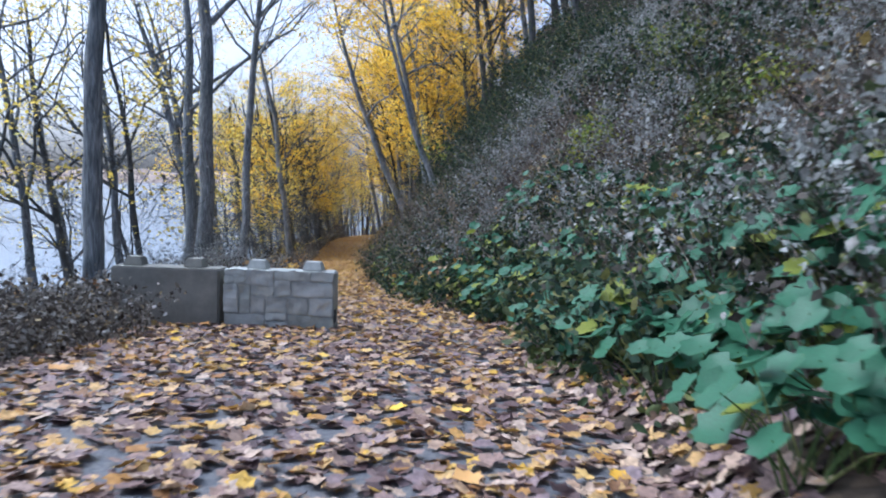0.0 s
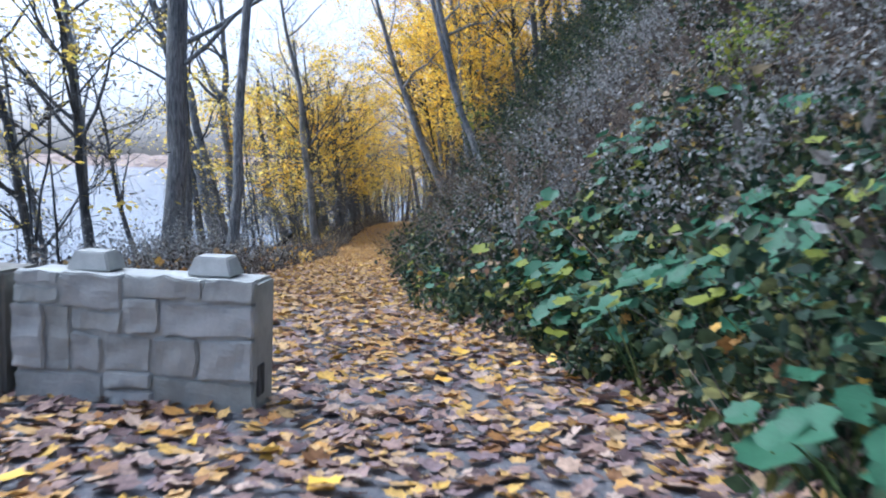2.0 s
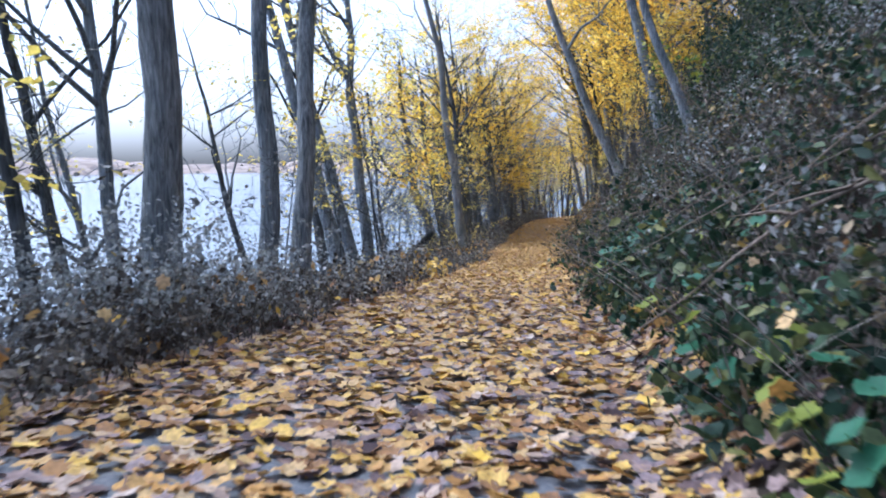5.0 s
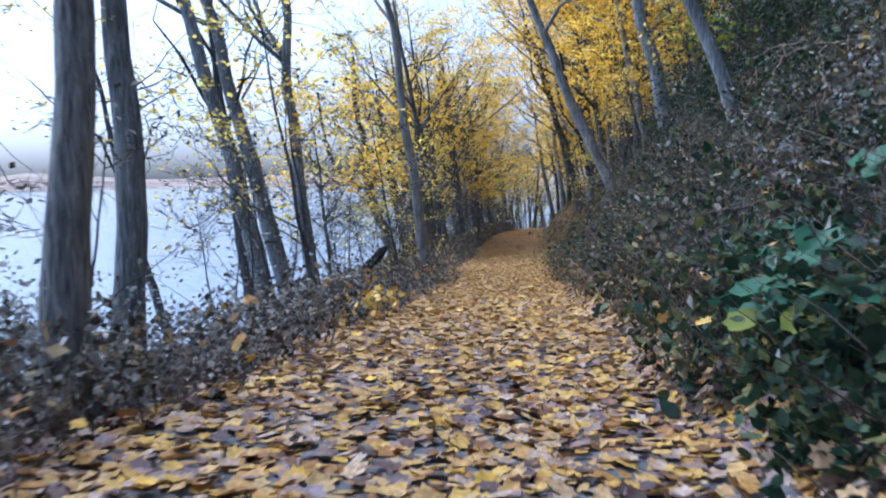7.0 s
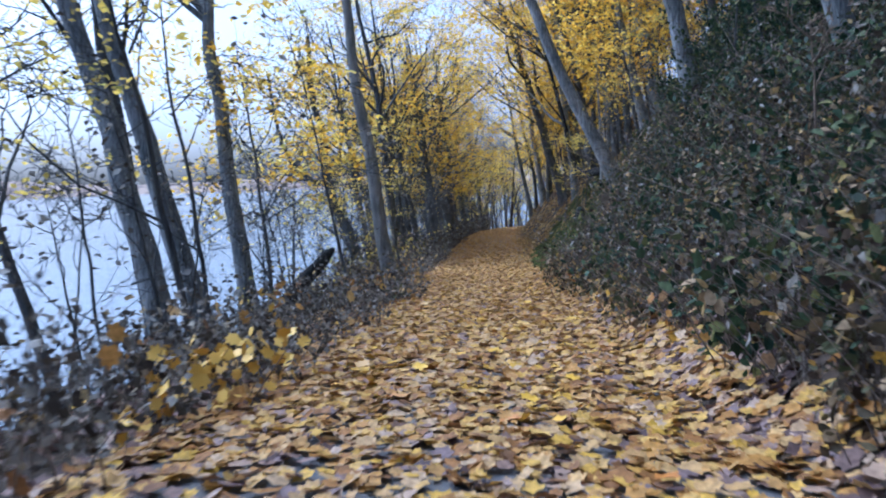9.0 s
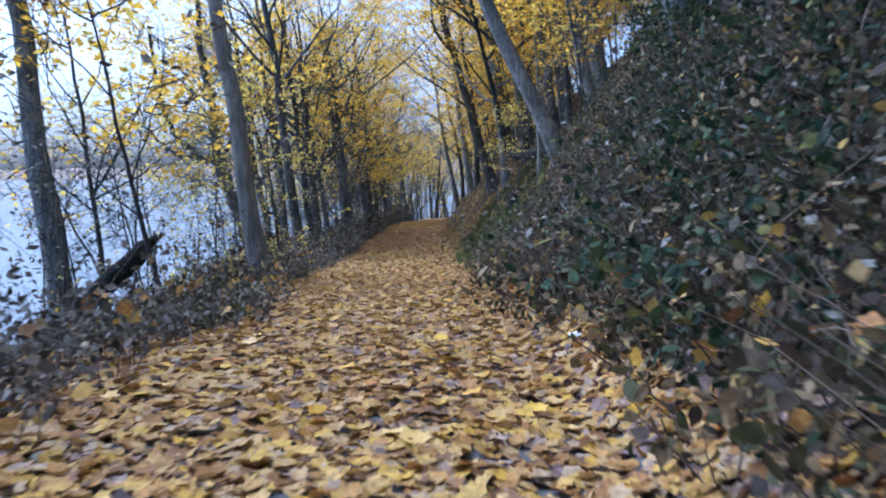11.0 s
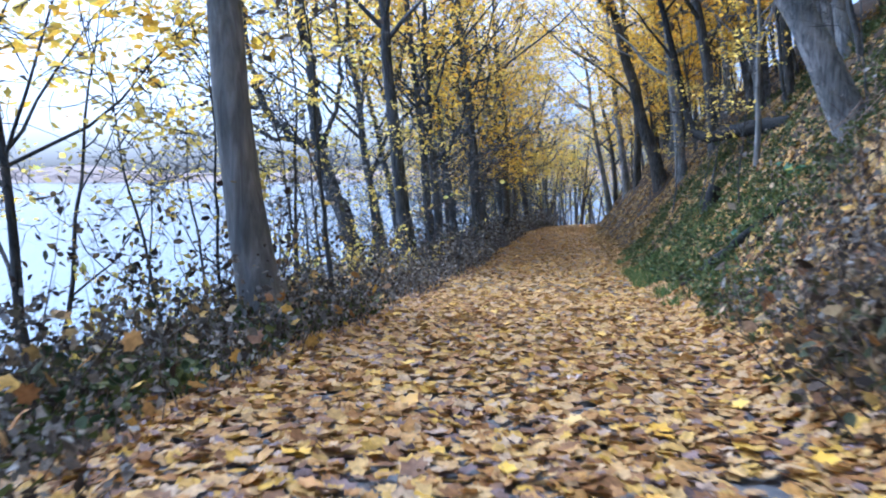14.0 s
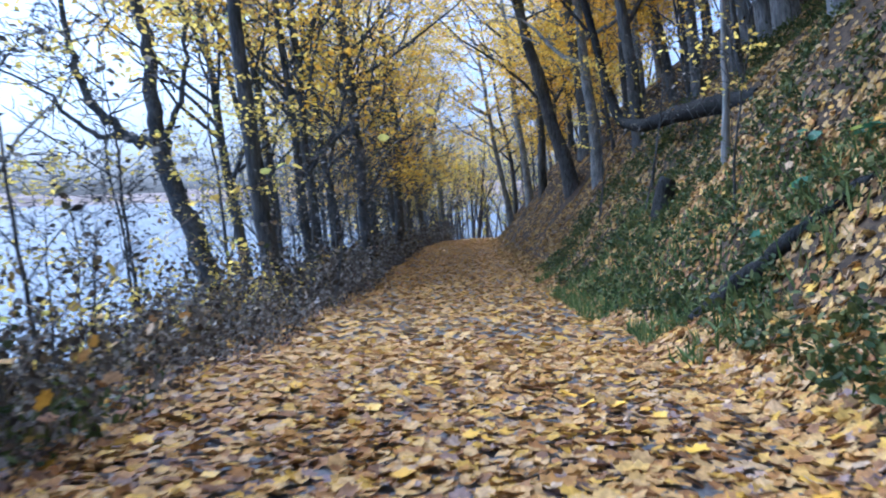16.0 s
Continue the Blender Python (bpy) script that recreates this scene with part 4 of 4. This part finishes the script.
weeds(x, y, 1.0, 0.4, 0.006, 60000, 0.06, "dry_stems", "dry_weeds", "tangled dry stems on the steep slope", "grey dead weeds on the steep slope", DRY, OVAL, 0.35, 1.05)
x, y = strip_places(8500, 14, 47, 0.3, 2.8, False, 1.0)
weeds(x, y, 0.62, 0.55, 0.005, 12000, 0.06, "dry_stems", "dry_weeds", "tangled dead stems at the foot of the slope", "brown dead weeds at the foot of the slope", DRY)
x, y = strip_places(9500, 2, 26, 0.9, 10, False, 1.0)
k = wave(x, y, 2.6, 37) > np.interp(y, [2, 8, 20, 26], [-0.2, -0.45, -0.2, 0.5])
x, y = x[k], y[k]
weeds(x, y, 0.9, 0.3, 0.004, 125000, 0.046, "seed_stems", "seed_tufts", "thin stalks of seeding weeds on the slope", "pale grey seed tufts on the slope", TUFT, OVAL, 0.7, 1.1)
x, y = strip_places(1500, 11, 25, 0.3, 2.6, True, 1.0)
k = wave(x, y, 1.7, 38) > 0.1
x, y = x[k], y[k]
weeds(x, y, 1.05, 0.25, 0.004, 17000, 0.046, "seed_stems", "seed_tufts", "thin stalks of seeding weeds on the bank", "pale grey seed tufts along the bank", TUFT, OVAL, 0.5, 1.1)
x, y = strip_places(4800, -3, 46, 1.3, 11, False, 1.05)
weeds(x, y, 1.25, 0.8, 0.0045, 0, 0.1, "bramble_stems", "", "long tangled grey bramble stems on the slope", "", DRY)


def canes(n, y0, y1, lo, hi, left, tall, radius, label):
    """Long dry canes that rise, arch over and droop."""
    x, y = strip_places(n, y0, y1, lo, hi, left)
    h = rng.uniform(0.35, 1.0, n) * tall
    way = np.stack([rng.normal(-0.15, 0.55, n) * h, rng.normal(-0.1, 0.55, n) * h, 1.9 * h], -1)
    bend = np.stack([rng.normal(-0.2, 0.7, n) * h, rng.normal(-0.1, 0.7, n) * h, -rng.uniform(1.0, 2.1, n) * h], -1)
    v, f, _ = stem_arrays(on_ground(x, y, -0.05), way, bend, radius * rng.uniform(0.5, 1.4, n), 9, 4)
    stuff("dry_canes", raw_mesh("dry_canes", v, f, CANE), label, "dry stems")


canes(420, 4, 24, 0.7, 5.5, False, 0.75, 0.006, "pale arching dry canes over the slope's weeds")
canes(560, 22, 44, 0.5, 4.0, False, 0.6, 0.0065, "pale tangled dry canes at the foot of the slope")
canes(260, 9, 42, 0.3, 2.4, True, 0.6, 0.005, "pale arching dry canes along the bank")
# small yellow-green plants where the slope meets the path
x, y = strip_places(1500, 2.5, 16, 0.0, 1.6, False, 1.0)
k = wave(x, y, 1.2, 66) > -0.25
x, y = x[k], y[k]
weeds(x, y, 0.28, 0.4, 0.003, 4000, 0.08, "green_stems", "ground_plants", "short stems of plants at the slope's foot", "olive-green small-leaved plants at the slope's foot", GROUNDGREEN, OVATE)


def litter(name, x, y, size, mat, label, template=MAPLE, tilt=0.22, lift=0.012):
    p = on_ground(x, y, 0.0)
    p[:, 2] += lift + rng.uniform(0, 0.02, len(x))
    nrm = normals_at(x, y) + rng.normal(0, tilt, (len(x), 3)) * np.array([1, 1, 0.3])
    return stuff(name, scatter_leaves(name, template, p, nrm, rng.uniform(0.6, 1.25, len(x)) * size, mat), label, "fallen leaves")


def path_places(n, y0, y1, over=0.35):
    y = rng.uniform(y0, y1, n)
    a, b = left_edge(y) - over, right_edge(y) + over
    return a + (b - a) * rng.uniform(0, 1, n), y


n1 = 47000
x, y = path_places(n1, -1, 52)
gold = rng.uniform(0, 1, n1) < np.interp(y, [0, 9, 16, 30, 52], [0.14, 0.30, 0.64, 0.74, 0.88])
litter("fallen_leaves", x[gold], y[gold], 0.116, GOLD, "golden and tan fallen maple leaves covering the path")
litter("faded_leaves", x[~gold], y[~gold], 0.116, FADED, "faded mauve-brown fallen leaves covering the path")
x, y = path_places(11000, 27, 52)
litter("fallen_leaves", x, y, 0.11, GOLD, "golden fallen leaves lying thick on the path", MAPLE, 0.26, 0.02)
x, y = path_places(34000, 50, 135)
litter("fallen_leaves", x, y, 0.16, GOLD, "golden fallen leaves on the far path", OVAL)
x, y = strip_places(8000, 46, 66, 1.6, 9.5, False, 1.0)
litter("slope_leaves", x, y, 0.12, OCHRE, "ochre fallen leaves higher on the hillside", OVATE, 0.5)
x, y = strip_places(4500, 45, 53, 0.2, 4.0, False, 1.0)
litter("slope_leaves", x, y, 0.115, OCHRE, "ochre fallen leaves round the rotting log", MAPLE, 0.5)
x, y = strip_places(9000, 57, 84, -0.2, 4.5, False, 1.2)
litter("slope_leaves", x, y, 0.13, OCHRE, "ochre fallen leaves at the far slope's foot", OVATE, 0.5)
x, y = strip_places(26000, 60, 135, 0.0, 12, False, 1.2)
litter("slope_leaves", x, y, 0.15, OCHRE, "ochre fallen leaves on the far hillside", OVAL, 0.5)
x, y = strip_places(14000, 44, 75, 1.0, 11, False, 1.1)
k = rng.uniform(0, 1, len(x)) < 0.42
litter("slope_leaves", x[k], y[k], 0.115, OCHRE, "golden fallen leaves on the hillside", OVATE, 0.5)
litter("slope_leaves", x[~k], y[~k], 0.105, OCHRE, "ochre fallen leaves on the hillside", MAPLE, 0.6)
x, y = strip_places(8000, 34, 60, 0.0, 2.5, False, 1.0)
k = x - right_edge(y) < np.interp(y, [34, 42, 47], [0.8, 1.2, 2.5])
x, y = x[k], y[k]
litter("slope_leaves", x, y, 0.125, GOLD, "golden fallen leaves at the foot of the slope", MAPLE, 0.45)
x, y = strip_places(7000, 44, 70, 0.3, 8, False, 1.1)
k = wave(x, y, 1.6, 31) > -0.35
x, y = x[k], y[k]
weeds(x, y, 0.24, 0.5, 0.003, 84000, 0.07, "green_stems", "ground_plants", "short stems of ground plants on the hillside", "low olive-green plants among the hillside leaves", GROUNDGREEN, OVATE)
x, y = strip_places(8000, -2, 36, 0.0, 5, False, 1.6)
k = x - right_edge(y) < 1.8 + 1.5 * (y < 12)
x, y = x[k], y[k]
litter("slope_leaves", x, y, 0.105, FADED, "faded fallen leaves among the slope's undergrowth", MAPLE, 0.5)
x, y = strip_places(4500, 10, 60, 0.0, 2.2, True, 1.3)
litter("bank_leaves", x, y, 0.12, FADED, "faded fallen leaves along the bank", MAPLE, 0.5)
x, y = strip_places(4500, 30, 70, 0.0, 2.0, True, 1.4)
litter("bank_leaves", x, y, 0.12, GOLD, "golden fallen leaves along the bank", MAPLE, 0.45)
x, y = strip_places(420, 9, 50, 0.0, 1.6, True, 1.2)
p = on_ground(x, y) + np.stack([0 * x, 0 * x, rng.uniform(0.08, 0.6, len(x))], -1)
stuff("caught_leaves", scatter_leaves("caught_leaves", MAPLE, p, rng.normal(0, 1, (len(x), 3)), rng.uniform(0.09, 0.14, len(x)), GOLD), "yellow maple leaves caught in the bank's weeds", "fallen leaves")
x, y = strip_places(800, 6, 46, 0.1, 2.2, False, 1.3)
p = on_ground(x, y) + np.stack([0 * x, 0 * x, rng.uniform(0.05, 0.45, len(x))], -1)
stuff("caught_leaves", scatter_leaves("caught_leaves", MAPLE, p, rng.normal(0, 1, (len(x), 3)) + np.array([-0.5, 0, 0.8]), rng.uniform(0.08, 0.125, len(x)), GOLD), "yellow maple leaves caught in the slope's undergrowth", "fallen leaves")
y = rng.normal(28.3, 0.45, 90)
x = left_edge(y) - np.abs(rng.normal(0.05, 0.25, 90))
p = on_ground(x, y) + np.stack([0 * x, 0 * x, rng.uniform(0.04, 0.42, 90)], -1)
stuff("caught_leaves", scatter_leaves("caught_leaves", MAPLE, p, rng.normal(0, 1, (90, 3)) + np.array([0.3, -0.5, 0.6]), rng.uniform(0.08, 0.13, 90), BRIGHT), "bright yellow leaves caught in low weeds at the path's edge", "fallen leaves")
x, y = strip_places(1800, 37, 48, 0.3, 2.6, True, 1.0)
weeds(x, y, 0.3, 0.4, 0.004, 9000, 0.08, "green_stems", "ground_plants", "short green stems on the bank", "low green plants on the bank beside the path", GROUNDGREEN, OVATE)
# grass tufts by the far slope foot
x, y = strip_places(7500, 50, 66, -0.1, 2.0, False, 1.3)
k = wave(x, y, 1.5, 69) > -0.1
x, y = x[k], y[k]
p = on_ground(x, y)
stuff("grass", scatter_leaves("grass", BLADE, p, rng.normal(0, 1, (len(x), 3)), rng.uniform(0.14, 0.30, len(x)), GRASS, along=rng.normal(0, 0.35, (len(x), 3)) + np.array([0, 0, 1.0])), "green grass tufts at the foot of the slope", "grass")


# broad-leaved plants
def unit_leaf(name, mat):
    ang = np.radians([-90, -62, -25, 5, 28, 50, 72, 90, 108, 130, 152, 175, 205, 242])
    rad = np.array([0.28, 0.46, 0.47, 0.54, 0.46, 0.55, 0.47, 0.60, 0.47, 0.55, 0.46, 0.54, 0.47, 0.46])
    pts = np.stack([rad * np.cos(ang), rad * np.sin(ang), 0.30 * rad ** 2 - 0.05 * np.cos(3 * ang)], -1)
    return raw_mesh(name, np.vstack([[0, 0, -0.04], pts]), MAPLE[1], mat, smooth=True)


LEAF_MESHES = [unit_leaf("leaf", GREEN), unit_leaf("leaf", LIME)]


def broadleaf(x, y, count, size, tall, lime=0.1):
    base = on_ground(x, y)
    root = empty("broadleaf_plant", base)
    g = Gather()
    for i in range(count):
        az, out = rng.uniform(0, 2 * np.pi), rng.uniform(0.05, 1.0) ** 0.6 * tall * 0.95
        tip = np.array([math.cos(az) * out, math.sin(az) * out, tall * rng.uniform(0.45, 1.05)])
        s = np.linspace(0, 1, 4)[:, None]
        g.add(*tube(np.array([0, 0, -0.1]) + (tip - np.array([0, 0, -0.1])) * s + np.array([0, 0, 0.06]) * np.sin(np.pi * s), [0.006, 0.005, 0.004, 0.003], 4))
        lf = part("leaf", LEAF_MESHES[int(rng.uniform() < lime)], root)
        z = Vector((math.cos(az) * 0.4 - 0.25, math.sin(az) * 0.4 - 0.15, 1.0)) + Vector(rng.normal(0, 0.25, 3))
        lf.matrix_local = Matrix.Translation(tip) @ z.to_track_quat("Z", "Y").to_matrix().to_4x4() @ pose(0, 0, 0, 0, 0, math.degrees(az) - 90 + rng.uniform(-40, 40)) @ Matrix.Scale(size * rng.uniform(0.7, 1.25), 4)
    part("stem", g.mesh("stem", GRASS), root)
    return tagged(root, "low plant with large lobed green leaves beside the path", "plant", "broad-leaved plants")


for count, y0, y1, lo, hi, size, tall, lime in ((74, 2.0, 8.4, 0.2, 2.0, 0.17, 0.40, 0.08), (18, 2.2, 4.3, 0.3, 1.3, 0.18, 0.30, 0.06), (9, 5.8, 8.6, 0.5, 1.6, 0.13, 0.4, 0.5), (26, 8.9, 11.2, 0.1, 1.6, 0.17, 0.50, 0.25),
                                                (22, 11.2, 14.6, 0.35, 2.2, 0.18, 0.48, 0.2), (18, 10.8, 13.4, 0.0, 1.2, 0.16, 0.42, 0.3), (8, 15, 21, 0.2, 1.2, 0.13, 0.35, 0.4), (9, 22.6, 24.4, 0.1, 1.1, 0.17, 0.42, 0.08),
                                                (6, 24, 27, 0.7, 1.6, 0.17, 0.3, 0.2), (6, 35, 38, 0.5, 1.3, 0.16, 0.28, 0.2), (4, 50, 54, 0.9, 2.2, 0.15, 0.2, 0.2)):
    for i in range(count):
        y = rng.uniform(y0, y1)
        x = float(right_edge(y)) + rng.uniform(lo, hi)
        broadleaf(x, y, int(rng.integers(7, 12)), size, tall, lime)

# a young shrub with drooping yellow-green leaves on the slope
make_tree("shrub", on_ground(-0.5, 36.6), DARKBARK, "young shrub with drooping yellow-green leaves", leafmat=LIME, category="shrub", seed=71, diam=0.05, lean=(-0.25, -0.05), tall=2.3, leaves=160, limbs=5, first=0.4, leaf=0.16)

# dead branches lying on the slope and bank
for i in range(60):
    y = rng.uniform(11.5, 50)
    x = float(right_edge(y)) + rng.uniform(1.6, 4.4) + (0.6 if y > 28 else 0)
    L = rng.uniform(1.0, 2.8)
    az = rng.uniform(-0.5, 1.2)
    a, b = on_ground(x, y, 0.02), on_ground(x - L * math.cos(az), y - 0.6 * L * math.sin(az), rng.uniform(0.45, 0.85))
    q = np.linspace(0, 1, 9)
    c = (b - a) * q[:, None] + np.cumsum(rng.normal(0, 0.025, (9, 3)), axis=0)
    c[:, 2] += 0.25 * np.sin(np.pi * q) * rng.uniform(0, 1)
    g = Gather()
    r0 = rng.uniform(0.007, 0.02)
    g.add(*tube(c, r0 * (1 - 0.75 * q), 6, 0.05))
    for _ in range(3):
        k = rng.integers(2, 7)
        e = c[k] + rng.normal(0, 0.22, 3) * L * 0.6 + np.array([0, 0, 0.1])
        g.add(*tube(c[k] + (e - c[k]) * np.linspace(0, 1, 4)[:, None] + np.cumsum(rng.normal(0, 0.012, (4, 3)), axis=0), r0 * 0.5 * np.array([1, 0.8, 0.5, 0.2]), 4))
    ob = part("fallen_branch", g.mesh("fallen_branch", TWIG))
    ob.location = a
    tagged(ob, "bleached dead branch lying on the slope", "branch", "dead branches on the slope")

# single bright leaves on the path
LOOSE = [raw_mesh("fallen_leaf", MAPLE[0] * np.array([1, 1, 1.4]), MAPLE[1], BRIGHT) for _ in range(1)]
for i in range(260):
    y = rng.uniform(2.5, 50)
    lo, hi = float(left_edge(y)), float(right_edge(y))
    x = rng.uniform(lo, hi)
    ob = part("fallen_leaf", LOOSE[0])
    z = Vector(normals_at(np.array([x]), np.array([y]))[0]) + Vector(rng.normal(0, 0.18, 3))
    ob.matrix_world = Matrix.Translation(on_ground(x, y, 0.045)) @ z.to_track_quat("Z", "Y").to_matrix().to_4x4() @ pose(0, 0, 0, 0, 0, rng.uniform(0, 360)) @ Matrix.Scale(rng.uniform(0.10, 0.16), 4)
    tagged(ob, "bright yellow maple leaf fallen on the path", "leaf", "bright leaves on the path")

# pale dead saplings standing in the slope's undergrowth
for x, y, seed in ((-0.5, 25.0, 81), (0.3, 14.0, 82), (-1.2, 31.5, 83)):
    make_tree("dead_sapling", on_ground(x, y), TWIG, "pale dead sapling standing in the undergrowth", group="dead saplings", category="sapling", seed=seed, diam=0.035, lean=(-0.1, -0.05), tall=1.5, leaves=0, limbs=5, first=0.4, split=True)

# a white paper scrap on the path's margin
PAPER, pnt, pb = material("paper", 0.8, 0.2)
pn = node(pnt, "ShaderNodeTexNoise", Scale=30.0)
pr = ramp(pnt, [(0.3, (0.6, 0.62, 0.65)), (0.6, (0.8, 0.8, 0.82))])
pnt.links.new(pn.outputs[0], pr.inputs[0])
pnt.links.new(pr.outputs[0], pb.inputs["Base Color"])
bm = bmesh.new()
bmesh.ops.create_grid(bm, x_segments=8, y_segments=6, size=0.045)
for v in bm.verts:
    v.co.z = 0.03 * noise.noise(v.co * 40)
scrap = part("paper_scrap", bm_mesh("paper_scrap", bm, PAPER))
scrap.location = on_ground(-3.1, 35.1, 0.06)
tagged(scrap, "crumpled white paper scrap among the leaves", "litter")
